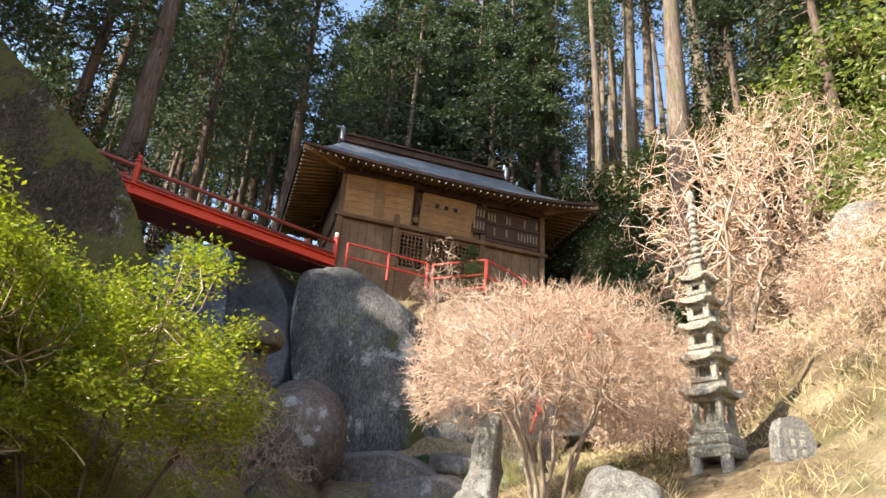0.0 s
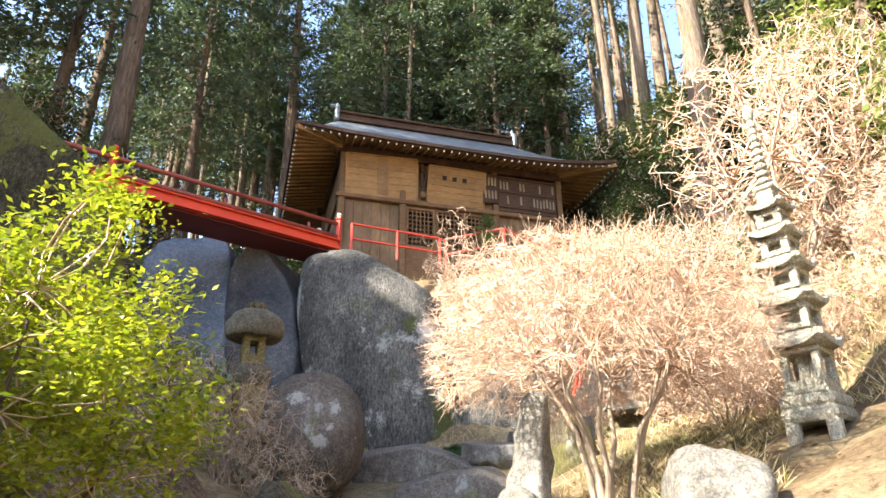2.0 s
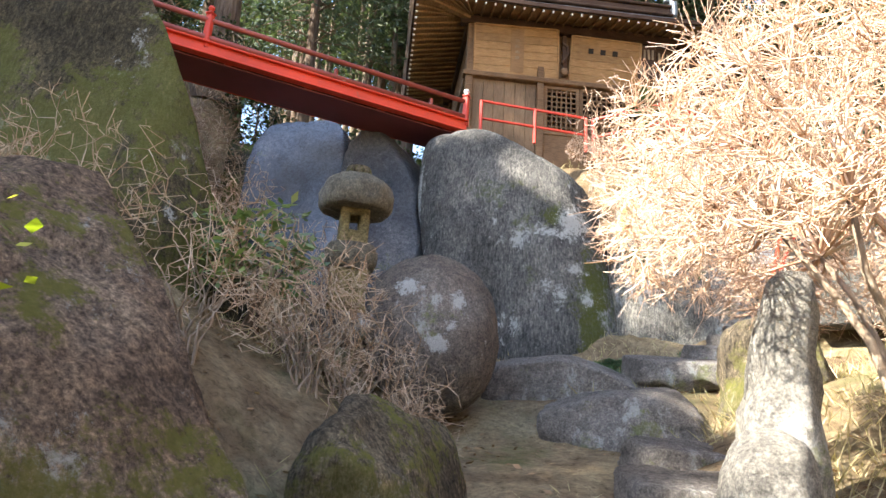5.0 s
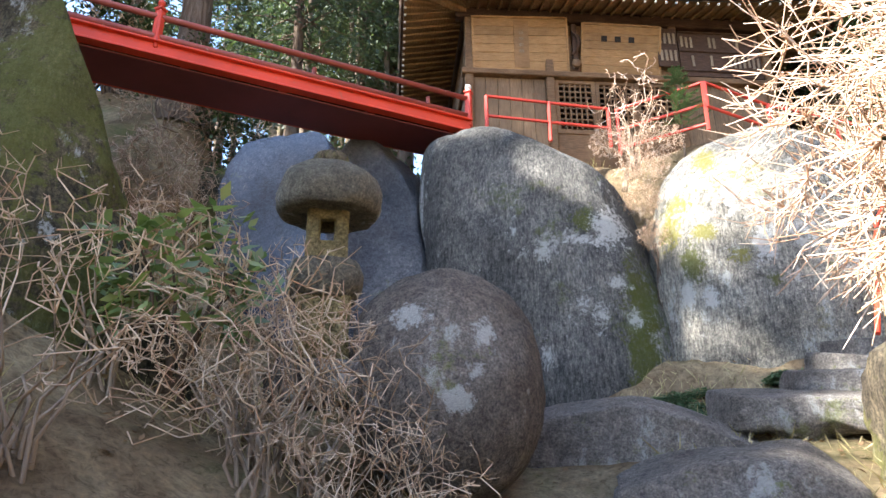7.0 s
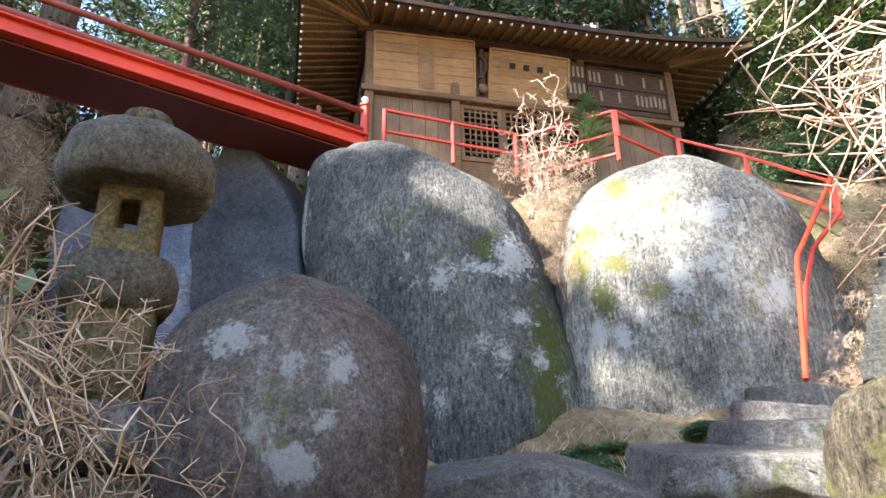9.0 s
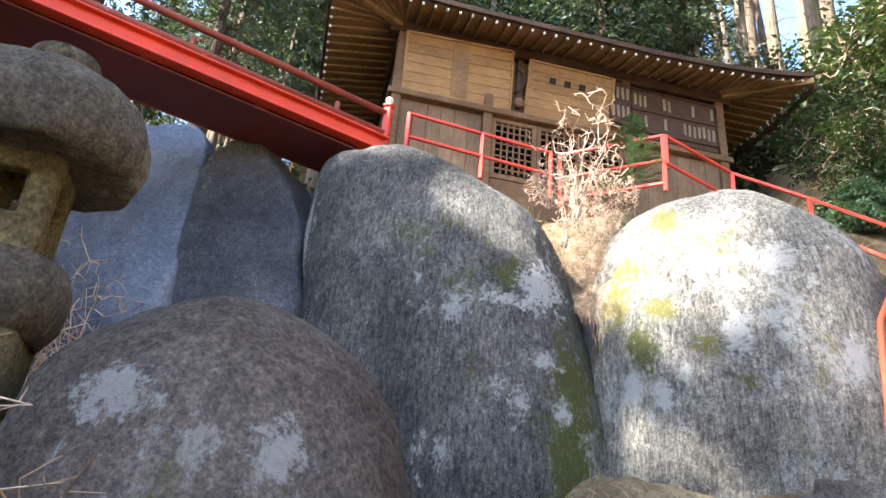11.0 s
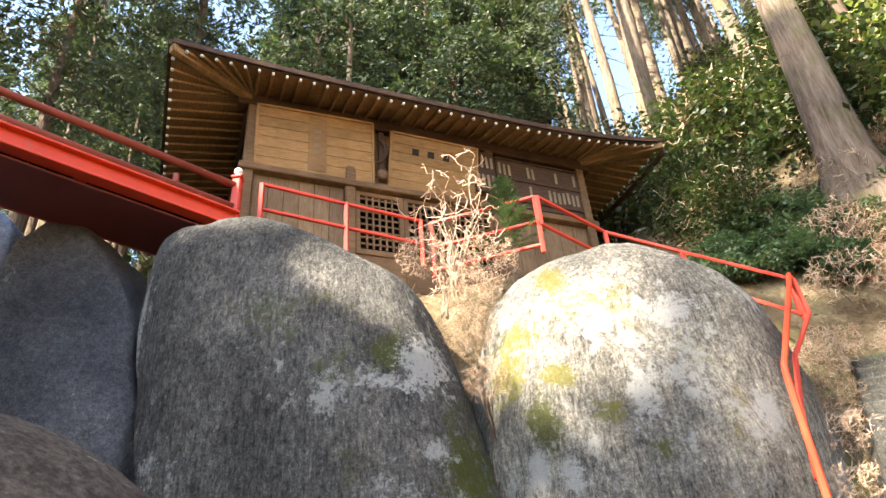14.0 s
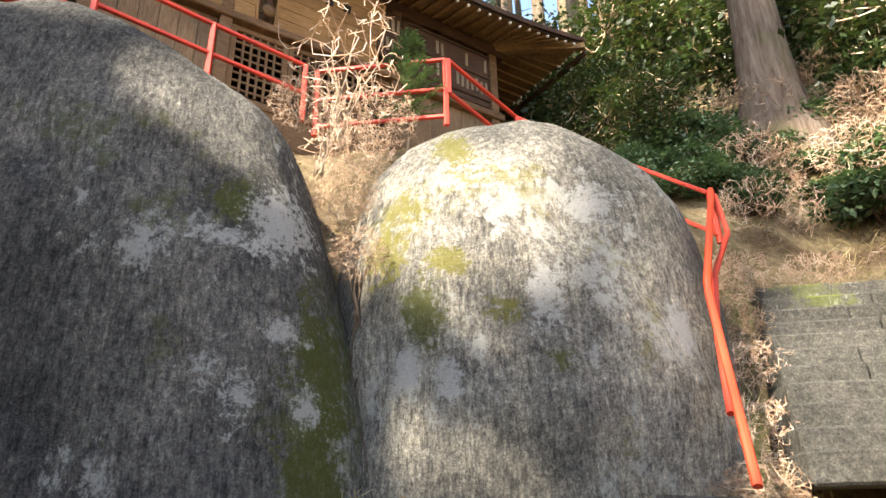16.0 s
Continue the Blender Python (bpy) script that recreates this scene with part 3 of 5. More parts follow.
rock("path_slab", (-0.62, 9.05, 1.95), (0.86, 0.5, 0.55), "broad peaked wedge of grey stone lying across the path", M_SLAB, e=0.4, rough=0.16, seed=21, sub=5, ridges=0.1,
     planes=(((0.4, -0.22, 0.9), (-0.2, 8.9, 2.21)), ((-0.12, -0.25, 0.96), (-0.95, 8.9, 2.34)), ((0.12, -0.97, -0.12), (-0.6, 8.68, 2.1))))
rock("mossy_stone", (1.27, 8.45, 2.05), (0.42, 0.34, 0.58), "upright stone with yellow-green moss beside the path", M_MOSSROCK, e=0.6, rough=0.16, seed=31, sub=5, ridges=0.15)
path_slab((0.55, 9.35, 2.28), (0.62, 0.4, 0.2), -14, 23, "flat grey stone step on the path")
path_slab((1.05, 10.0, 2.55), (0.55, 0.34, 0.18), -20, 24, "flat grey stone step on the path")
path_slab((1.3, 10.7, 2.78), (0.45, 0.3, 0.16), 10, 28, "flat grey stone step near the handrail")
path_slab((1.55, 11.05, 2.8), (0.42, 0.36, 0.4), 30, 29, "flat stone at the foot of the handrail", (0.05, -0.1))
rock("path_slab", (0.02, 8.15, 1.62), (0.68, 0.42, 0.42), "worn slab of pinkish grey stone on the path", M_SLAB, e=0.42, rough=0.16, seed=22, sub=5, ridges=0.1,
     planes=(((-0.14, -0.26, 0.95), (0.0, 7.95, 1.91)), ((0.6, -0.3, 0.74), (0.42, 7.95, 1.88))))
path_slab((0.5, 7.2, 1.36), (0.5, 0.36, 0.2), 10, 25, "flat worn stone at the edge of the path")
path_slab((0.45, 6.2, 1.12), (0.42, 0.4, 0.26), -12, 26, "flat worn stone at the edge of the path")
path_slab((0.35, 3.9, 0.5), (0.5, 0.3, 0.14), 12, 27, "flat worn stone on the path")

# ---------------------------------------------------------------- the shrine hall
FU, FV = Vector((0.913, 0.408, 0)), Vector((-0.408, 0.913, 0))
HALL = Matrix(((0.913, -0.408, 0, -4.44), (0.408, 0.913, 0, 13.27), (0, 0, 1, 0), (0, 0, 0, 1)))
W0, W1, WV, WD = 1.3, 7.42, 0.85, 4.6            # front wall: from, to, depth of front, depth of back
FLOOR, HEAD, LEDGE = 7.15, 10.62, 9.38
hall = tagged(new("shrine_hall"), "old weathered wooden shrine hall with a grey hipped roof", "shrine")
hall.matrix_basis = HALL


def hpart(name, vf, mat, label="", parent=None, flat=True):
    return obj(name, *vf, mat, parent or hall, label, not flat)


def eave_z(u, v):
    """The eave's edge: it lifts towards its four corners."""
    return 10.58 + (0.12 if u < 4.45 else 0.36) * abs((u - 4.45) / 4.45) ** 3.0 + 0.10 * abs((v - 2.9) / 3.0) ** 3


def roof_point(s, t, thick=0.0):
    """The hipped roof over its plan: s along the front, t from front to back, both 0 to 1."""
    u, v = 8.9 * s, -0.0 + 5.8 * t
    ru, rv = 1.35, 2.9
    fu = min(u / ru, (8.9 - u) / 1.95)
    fv = min(v, 5.8 - v) / rv
    h = min(1.0, min(fu, fv))
    h = h * (0.84 + 0.16 * h)
    return Vector((u, v, eave_z(u, v) * (1 - h) + 12.95 * h + thick))


def roof():
    ns, nt_ = 90, 60
    ss = [i / ns for i in range(ns + 1)]
    ts = [i / nt_ for i in range(nt_ + 1)]
    V = [roof_point(s, t, 0.1 + 0.012 * (int(t * 24) % 2)) for t in ts for s in ss] + [roof_point(s, t, 0.0) for t in ts for s in ss]
    w, n = ns + 1, (ns + 1) * (nt_ + 1)
    F = []
    for j in range(nt_):
        for i in range(ns):
            q = (j * w + i, j * w + i + 1, (j + 1) * w + i + 1, (j + 1) * w + i)
            F.append(q)
    ring = [i for i in range(w)] + [j * w + w - 1 for j in range(1, nt_ + 1)] + [nt_ * w + i for i in range(w - 2, -1, -1)] + [j * w for j in range(nt_ - 1, 0, -1)]
    for a, b in zip(ring, ring[1:] + ring[:1]):
        F.append((b, a, a + n, b + n))
    hpart("roof", (V, F), M_ROOF, "grey sheet metal roof with bright worn patches", flat=False)


roof()
hpart("ridge", join(box(4.15, 2.9, 13.1, 5.6, 0.26, 0.26, 0.03), box(4.15, 2.9, 13.26, 5.8, 0.4, 0.07, 0.02), box(4.15, 2.9, 12.96, 5.7, 0.5, 0.06, 0.02)), M_DARKWOOD, "dark capped roof ridge")
for ru in (1.28, 7.0):
    hpart("ridge_ornament", join(box(ru, 2.9, 13.15, 0.14, 0.55, 0.5, 0.04), box(ru, 2.9, 13.45, 0.1, 0.2, 0.3, 0.03), box(ru - 0.06, 2.9, 13.54, 0.3, 0.1, 0.07, 0.02)), M_ROOF, "grey ridge-end ornament")

# soffit boards and rafters
def soffit():
    rings = []
    for k in range(2):
        loop = []
        for i in range(40):
            loop.append((8.9 * i / 40, 0.0))
        for i in range(26):
            loop.append((8.9, 5.8 * i / 26))
        for i in range(40):
            loop.append((8.9 - 8.9 * i / 40, 5.8))
        for i in range(26):
            loop.append((0.0, 5.8 - 5.8 * i / 26))
        rings.append(loop)
    V, n = [], len(rings[0])
    for u, v in rings[0]:
        V.append((u, v, eave_z(u, v) - 0.015))
    for u, v in rings[0]:
        cu, cv = min(max(u, W0), W1), min(max(v, WV), WD)
        V.append((cu, cv, HEAD + 0.32))
    F = [(i, i + n, (i + 1) % n + n, (i + 1) % n) for i in range(n)]
    hpart("soffit", (V, F), M_EAVE, "brown boarded underside of the eaves")


soffit()


def rafters():
    def one(u, v, cu, cv):
        a = Vector((u, v, eave_z(u, v) - 0.045))
        b = Vector((cu, cv, HEAD + 0.26))
        d = (b - a).normalized()
        r = hpart("rafter", beam(a + d * 0.03, b, 0.042, 0.05, 0.005), M_EAVE)
        tip = beam(a - d * 0.015, a + d * 0.03, 0.04, 0.046, 0.006)
        obj("rafter_tip", *tip, M_WHITE, r)
    n = 42
    for i in range(1, n):
        u = 8.9 * i / n
        one(u, 0.02, min(max(u, W0), W1), WV)
    for i in range(1, 27):
        v = 5.8 * i / 27
        one(0.02, v, W0, min(max(v, WV), WD))
        one(8.88, v, W1, min(max(v, WV), WD))


rafters()
for (u, v, cu, cv) in ((0, 0, W0, WV), (8.9, 0, W1, WV), (0, 5.8, W0, WD), (8.9, 5.8, W1, WD)):
    hpart("hip_rafter", beam((u, v, eave_z(u, v) - 0.07), (cu, cv, HEAD + 0.2), 0.12, 0.14), M_EAVE)
# dark edge boards of the eave
for a in range(24):
    u0, u1 = 8.9 * a / 24, 8.9 * (a + 1) / 24
    hpart("eave_board", beam((u0, -0.03, eave_z(u0, 0) + 0.05), (u1, -0.03, eave_z(u1, 0) + 0.05), 0.05, 0.1, 0.006), M_DARKWOOD)
for a in range(14):
    v0, v1 = 5.8 * a / 14, 5.8 * (a + 1) / 14
    for u in (-0.03, 8.93):
        hpart("eave_board", beam((u, v0, eave_z(0, v0) + 0.05), (u, v1, eave_z(0, v1) + 0.05), 0.05, 0.1, 0.006), M_DARKWOOD)

# walls: sill, ledge and head beams, posts, boards
COLS = [W0, 2.9, 5.5, W1]
for u in COLS:
    for v in (WV, WD):
        hpart("post", box(u, v, (6.6 + HEAD) / 2 + 0.1, 0.17, 0.17, HEAD - 6.6 + 0.2, 0.02), M_WOOD)
for v in (WV, WD):
    hpart("head_beam", box((W0 + W1) / 2, v, HEAD + 0.14, W1 - W0 + 0.5, 0.2, 0.24, 0.02), M_DARKWOOD, "dark head beam")
    hpart("ledge_beam", box((W0 + W1) / 2, v - 0.02, LEDGE, W1 - W0 + 0.3, 0.22, 0.12, 0.015), M_WOOD)
    hpart("sill_beam", box((W0 + W1) / 2, v, FLOOR - 0.06, W1 - W0 + 0.1, 0.2, 0.18, 0.015), M_DARKWOOD)
for u in (W0, W1):
    hpart("side_beam", box(u, (WV + WD) / 2, HEAD + 0.14, 0.2, WD - WV, 0.24, 0.02), M_DARKWOOD)
    hpart("side_beam", box(u, (WV + WD) / 2, LEDGE, 0.2, WD - WV - 0.17, 0.12, 0.02), M_WOOD)
    for i in range(14):
        v = WV + 0.14 + (WD - WV - 0.28) * (i + 0.5) / 14
        hpart("wall_board", box(u, v, (FLOOR + HEAD) / 2, 0.04, (WD - WV - 0.28) / 14 - 0.006, HEAD - FLOOR, 0.004), M_WOOD_V)
for i in range(40):
    u = W0 + (W1 - W0) * (i + 0.5) / 40
    hpart("wall_board", box(u, WD, (FLOOR + HEAD) / 2, (W1 - W0) / 40 - 0.006, 0.04, HEAD - FLOOR, 0.004), M_WOOD_V)
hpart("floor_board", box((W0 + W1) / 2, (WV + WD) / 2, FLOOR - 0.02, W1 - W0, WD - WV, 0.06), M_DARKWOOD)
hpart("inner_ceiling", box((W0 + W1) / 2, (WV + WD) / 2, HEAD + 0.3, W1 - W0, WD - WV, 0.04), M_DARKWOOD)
# board wall panels left and right of the doors, horizontal boards above the ledge
for u0, u1 in ((W0 + 0.09, 2.81), (5.59, W1 - 0.09)):
    n = 6
    for i in range(n):
        u = u0 + (u1 - u0) * (i + 0.5) / n
        hpart("wall_board", box(u, WV + 0.02, (FLOOR + LEDGE - 0.06) / 2, (u1 - u0) / n - 0.006, 0.04, LEDGE - FLOOR - 0.08, 0.004), M_WOOD_V)
for a, b in zip(COLS, COLS[1:]):
    for i in range(5):
        z = LEDGE + 0.06 + (HEAD - LEDGE - 0.06) * (i + 0.5) / 5
        hpart("wall_board", box((a + b) / 2, WV + 0.03, z, b - a - 0.18, 0.04, (HEAD - LEDGE - 0.06) / 5 - 0.006, 0.004), M_WOOD)


def lattice_door(u0, u1):
    z0, z1, v = 8.2, LEDGE - 0.08, WV + 0.0
    door = hpart("lattice_door", join(box((u0 + u1) / 2, v, z1 - 0.04, u1 - u0, 0.06, 0.08), box((u0 + u1) / 2, v, z0 - 0.04, u1 - u0, 0.06, 0.1),
                 box(u0 + 0.04, v, (z0 + z1) / 2, 0.08, 0.058, z1 - z0), box(u1 - 0.04, v, (z0 + z1) / 2, 0.08, 0.058, z1 - z0),
                 box((u0 + u1) / 2, v + 0.01, (FLOOR + z0 - 0.06) / 2, u1 - u0, 0.03, z0 - FLOOR - 0.06)), M_WOOD, "weathered lattice door panel")
    n = max(2, round((u1 - u0 - 0.16) / 0.115))
    vb = obj("lattice_bar", *box(0, 0, 0, 0.035, 0.03, z1 - z0 - 0.1, 0.004), M_WOOD, door)
    vb.location = (u0 + 0.08 + (u1 - u0 - 0.16) / n, v, (z0 + z1) / 2 - 0.02)
    for i in range(2, n):
        same_mesh("lattice_bar", vb, door, Matrix.Translation((u0 + 0.08 + (u1 - u0 - 0.16) * i / n, v, (z0 + z1) / 2 - 0.02)))
    hb = obj("lattice_bar", *box(0, 0, 0, u1 - u0 - 0.16, 0.028, 0.035, 0.004), M_WOOD, door)
    m = 9
    hb.location = ((u0 + u1) / 2, v + 0.012, z0 + (z1 - z0) / m)
    for i in range(2, m):
        same_mesh("lattice_bar", hb, door, Matrix.Translation(((u0 + u1) / 2, v + 0.012, z0 + (z1 - z0) * i / m)))


for i in range(3):
    lattice_door(2.99 + i * 0.81, 2.99 + (i + 1) * 0.81 - 0.004)

# veranda edge and steps' skirt under the wall
hpart("skirt", box((W0 + W1) / 2, WV + 0.03, 6.85, W1 - W0, 0.06, 0.44), M_DARKWOOD, "dark boards below the sill")
for u in (W0 + 0.1, 2.9, 5.5, W1 - 0.1):
    hpart("footing", box(u, WV, 6.72, 0.34, 0.34, 0.36, 0.04), M_STONE, "foundation stone")


def votive_plaque(u, z, w, h, lean, turn, label, bands):
    """A big votive board leaning forward from the ledge: framed planks with faded writing."""
    e = thing("votive_plaque", (0, 0, 0), label, "wooden plaque", "votive plaques over the doors")
    e.matrix_basis = HALL @ Matrix.Translation((u, WV - 0.12, z)) @ pose(0, 0, 0, lean, turn, 0)
    n = 6
    for i in range(n):
        obj("plank", *box(0, 0, -h / 2 + h * (i + 0.5) / n, w, 0.03, h / n - 0.005, 0.004), M_PLAQUE, e)
    for x in (-w / 2 - 0.02, w / 2 + 0.02):
        obj("frame_bar", *box(x, -0.01, 0, 0.04, 0.05, h + 0.06, 0.005), M_PLAQUE, e)
    for zz in (-h / 2 - 0.02, h / 2 + 0.02):
        obj("frame_bar", *box(0, -0.01, zz, w, 0.05, 0.04, 0.005), M_PLAQUE, e)
    for x, zz, ww, hh, mat in bands:
        obj("faded_writing", *box(x, -0.0185, zz, ww, 0.008, hh, 0.002), mat, e, "faded ink writing")
    return e


M_BAND = wood_mat("plaque_band", (0.19, 0.105, 0.045), (0.26, 0.15, 0.07), (0.33, 0.2, 0.1), (1, 1, 10))
votive_plaque(2.32, 10.02, 1.86, 1.1, 9, -2, "large pale brown votive board with a darker middle band", [(0.02, 0, 0.3, 1.0, M_BAND)] + [(0.02, 0.24 - 0.13 * i, 0.1, 0.07, M_STRIP) for i in range(4)])
votive_plaque(4.36, 9.98, 1.56, 1.0, 14, 0.5, "pale brown votive board hanging askew over the doors", [(-0.35 + 0.28 * i, 0.22, 0.12, 0.12, M_INK) for i in range(3)])


def carved_bracket():
    e = thing("carved_bracket", (0, 0, 0), "dark carved wooden bracket with a round boss between the plaques", "carving")
    e.matrix_basis = HALL @ Matrix.Translation((3.43, WV - 0.1, 9.95))
    obj("strut", *box(0, 0.02, 0.1, 0.1, 0.06, 1.05, 0.01), M_DARKWOOD, e)
    obj("scroll", *tube([(-0.07, -0.03, 0.42), (0.05, -0.05, 0.3), (0.07, -0.06, 0.1), (-0.02, -0.06, -0.05), (-0.09, -0.05, -0.12)], [0.02, 0.035, 0.04, 0.035, 0.02], 8), M_DARKWOOD, e, smooth=True)
    obj("boss", *moved(lathe([(0.0, 0.0), (0.09, 0.0), (0.1, 0.03), (0.07, 0.06), (0.0, 0.065)], 16), pose(0, -0.01, -0.32, 90, 0, 0)), M_WOOD, e, "worn round boss", True)


carved_bracket()


def name_rack():
    e = thing("tablet_rack", (0, 0, 0), "dark rack of small pale wooden name tablets under the eave", "rack")
    e.matrix_basis = HALL @ Matrix.Translation((6.42, WV - 0.1, 9.98))
    obj("back_board", *box(0, 0, 0, 1.7, 0.04, 1.05), M_DARKWOOD, e, "dark backing board")
    for z in (0.5, 0.06, -0.4):
        obj("rail", *box(0, -0.035, z, 1.72, 0.03, 0.04), M_DARKWOOD, e)
    rnd = random.Random(4)
    t = obj("tablet", *box(0, 0, 0, 0.05, 0.012, 0.25, 0.003), M_STRIP, e)
    t.location = (-0.78, -0.03, 0.28)
    for r in range(2):
        for i in range(1, 17):
            if rnd.random() < (0.7 if r == 0 else 0.45):
                same_mesh("tablet", t, e, pose(-0.78 + i * 0.097, -0.03, (0.28, -0.17)[r] + rnd.uniform(-0.02, 0.02), 0, rnd.uniform(-3, 3), 0))
    f = thing("tablet_rack", (0, 0, 0), "narrow dark rack of wooden name tablets beside the plaque", "rack")
    f.matrix_basis = HALL @ Matrix.Translation((5.33, WV - 0.12, 10.1))
    obj("back_board", *box(0, 0, 0, 0.42, 0.04, 0.9), M_DARKWOOD, f, "dark backing board")
    for i in range(4):
        for r in range(2):
            same_mesh("tablet", t, f, pose(-0.14 + i * 0.095, -0.03, 0.2 - 0.4 * r, 0, rnd.uniform(-3, 3), 0))


name_rack()

# ---------------------------------------------------------------- the red bridge
BD = Vector((-0.697, -0.717, 0))                  # from its end on the great rock
BN = Vector((-0.717, 0.697, 0))                   # across it, away from the path
BE = Vector((-3.09, 12.92, 0))
BL = 7.2
bridge = thing("bridge", BE + Vector((0, 0, 7.1)), "narrow red-painted footbridge with round handrails", "bridge")
bridge_inv = Matrix.Translation(-bridge.location)


def bpart(name, vf, mat, label="", smooth_=False):
    return obj(name, *moved(vf, bridge_inv), mat, bridge, label, smooth_)


def bpt(s, n, z):
    return BE + BD * s + BN * n + Vector((0, 0, z))


for n, lab in ((0.0, "bright red painted girder"), (0.95, "red painted girder in shade")):
    bpart("girder", beam(bpt(0, n, 7.21), bpt(BL, n, 7.21), 0.09, 0.178, 0.01), M_RED, lab)
    for z in (7.315, 7.105):
        bpart("flange", beam(bpt(0, n - 0.03, z), bpt(BL, n - 0.03, z), 0.16, 0.03, 0.006), M_RED)
for i in range(48):
    s = 0.075 + i * 0.15
    bpart("deck_plank", beam(bpt(s, 0.06, 7.31), bpt(s, 0.89, 7.31), 0.14, 0.035, 0.004), M_DARKWOOD)
for i in range(6):
    s = 0.3 + i * 1.35
    bpart("cross_beam", beam(bpt(s, 0.05, 7.16), bpt(s, 0.9, 7.16), 0.1, 0.12), M_RED)
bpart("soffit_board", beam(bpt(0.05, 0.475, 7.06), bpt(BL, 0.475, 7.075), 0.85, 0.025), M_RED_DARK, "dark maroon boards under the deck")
for n in (0.0, 0.95):
    bpart("handrail", tube([bpt(0, n, 7.74), bpt(BL, n, 7.74)], 0.045, 10), M_RED_DULL, "round faded red handrail", True)
    bpart("lower_rail", tube([bpt(0.02, n, 7.42), bpt(BL, n, 7.42)], 0.05, 10), M_RED_DULL, "round weathered lower rail", True)
    for k, s in enumerate((0.02, 4.75)):
        p = bpt(s, n, 0)
        post = bpart("newel_post", join(box(p.x, p.y, 7.53, 0.11, 0.11, 0.62, 0.02), box(p.x, p.y, 7.86, 0.13, 0.13, 0.04, 0.01)), M_RED_RAIL)
        prof = [(0.0, 7.88), (0.045, 7.885), (0.03, 7.91), (0.055, 7.95), (0.045, 7.99), (0.0, 8.02)]
        obj("finial", *moved(moved(lathe(prof, 10), Matrix.Translation((p.x, p.y, 0))), bridge_inv), M_WHITE if k == 0 else M_RED_RAIL, post, "pale post cap")
    for s in (0.75, 2.6, 6.2):
        p = bpt(s, n, 0)
        bpart("short_post", box(p.x, p.y, 7.48, 0.06, 0.06, 0.2, 0.01), M_RED_DULL)


# ---------------------------------------------------------------- red railings on the rocks
def railing(name, tops, foot, label, rails=(0.0, 0.36), r=0.027, mid_posts=()):
    """Posts at the given tops, joined by square-section rails."""
    e = thing(name, Vector(tops[0]) - Vector((0, 0, foot)), label, "railing")
    inv = Matrix.Translation(-e.location)
    for i, p in enumerate(tops):
        h = foot if not isinstance(foot, (list, tuple)) else foot[i]
        obj("post", *moved(box(p[0], p[1], p[2] - h / 2, 0.055, 0.055, h, 0.008), inv), M_RED_RAIL, e)
    for a, b in zip(tops, tops[1:]):
        for d in rails:
            A, B = Vector(a) - Vector((0, 0, d + 0.01)), Vector(b) - Vector((0, 0, d + 0.01))
            obj("rail", *moved(beam(A, B, 0.045, 0.04, 0.008), inv), M_RED_RAIL, e)
    return e


railing("railing", [(-2.79, 12.87, 7.72), (-1.88, 13.42, 7.72), (-0.98, 13.92, 7.70)], 0.72, "red-painted two-bar metal railing along the rock")
railing("railing", [(-0.85, 14.0, 7.70), (0.5, 13.57, 7.68)], 0.85, "red-painted railing turning out over the sunlit rock", rails=(0.0, 0.38, 0.72))
railing("railing", [(0.53, 13.56, 7.67), (1.44, 14.15, 7.42), (2.28, 13.95, 6.9), (2.88, 12.9, 5.87)], 0.45, "red-painted railing sloping down beside the rock", rails=(0.0, 0.42))


def handrail():
    e = thing("handrail", (1.55, 11.0, 3.1), "bent red-painted pipe handrail down to the path", "railing")
    inv = Matrix.Translation(-e.location)
    obj("upper_rail", *moved(tube([(2.88, 12.88, 5.89), (2.78, 12.75, 5.72), (1.93, 11.72, 4.5), (1.9, 11.68, 4.4), (1.54, 11.0, 3.12)], 0.027, 8), inv), M_RED, e)
    obj("lower_rail", *moved(tube([(2.9, 12.86, 5.82), (2.79, 12.62, 5.32), (2.2, 12.03, 4.68), (1.92, 11.7, 4.1), (1.72, 11.4, 3.55)], 0.024, 8), inv), M_RED_RAIL, e)
    obj("post", *moved(tube([(2.89, 12.88, 5.87), (2.89, 12.9, 5.35)], 0.03, 8), inv), M_RED_RAIL, e)


handrail()

# ---------------------------------------------------------------- stone steps
def stone_steps():
    e = thing("stone_steps", (2.9, 11.5, 3.1), "flight of worn grey stone steps up the bank", "steps", kind="structure")
    inv = Matrix.Translation(-e.location)
    rnd = random.Random(3)
    d = Vector((0.56, 0.83, 0))
    side = Vector((0.83, -0.30, 0)).normalized()
    for i in range(11):
        z = 3.17 + 0.165 * (i + 1)
        base = Vector((2.05, 11.35, 0)) + d * (0.21 * i)
        x = 0.0
        while x < 2.4:
            w = rnd.uniform(0.55, 1.1)
            c = base + side * (x + w / 2) + d * 0.2
            m = Matrix.Translation((c.x, c.y, z - 0.1 + rnd.uniform(-0.008, 0.008))) @ pose(0, 0, 0, rnd.uniform(-1, 1), rnd.uniform(-1, 1), math.degrees(math.atan2(side.y, side.x)) + rnd.uniform(-1.5, 1.5))
            obj("step_stone", *moved(moved(box(0, 0, 0, w - 0.01, 0.42, 0.2, 0.018), m), inv), M_STEP, e)
            x += w


stone_steps()


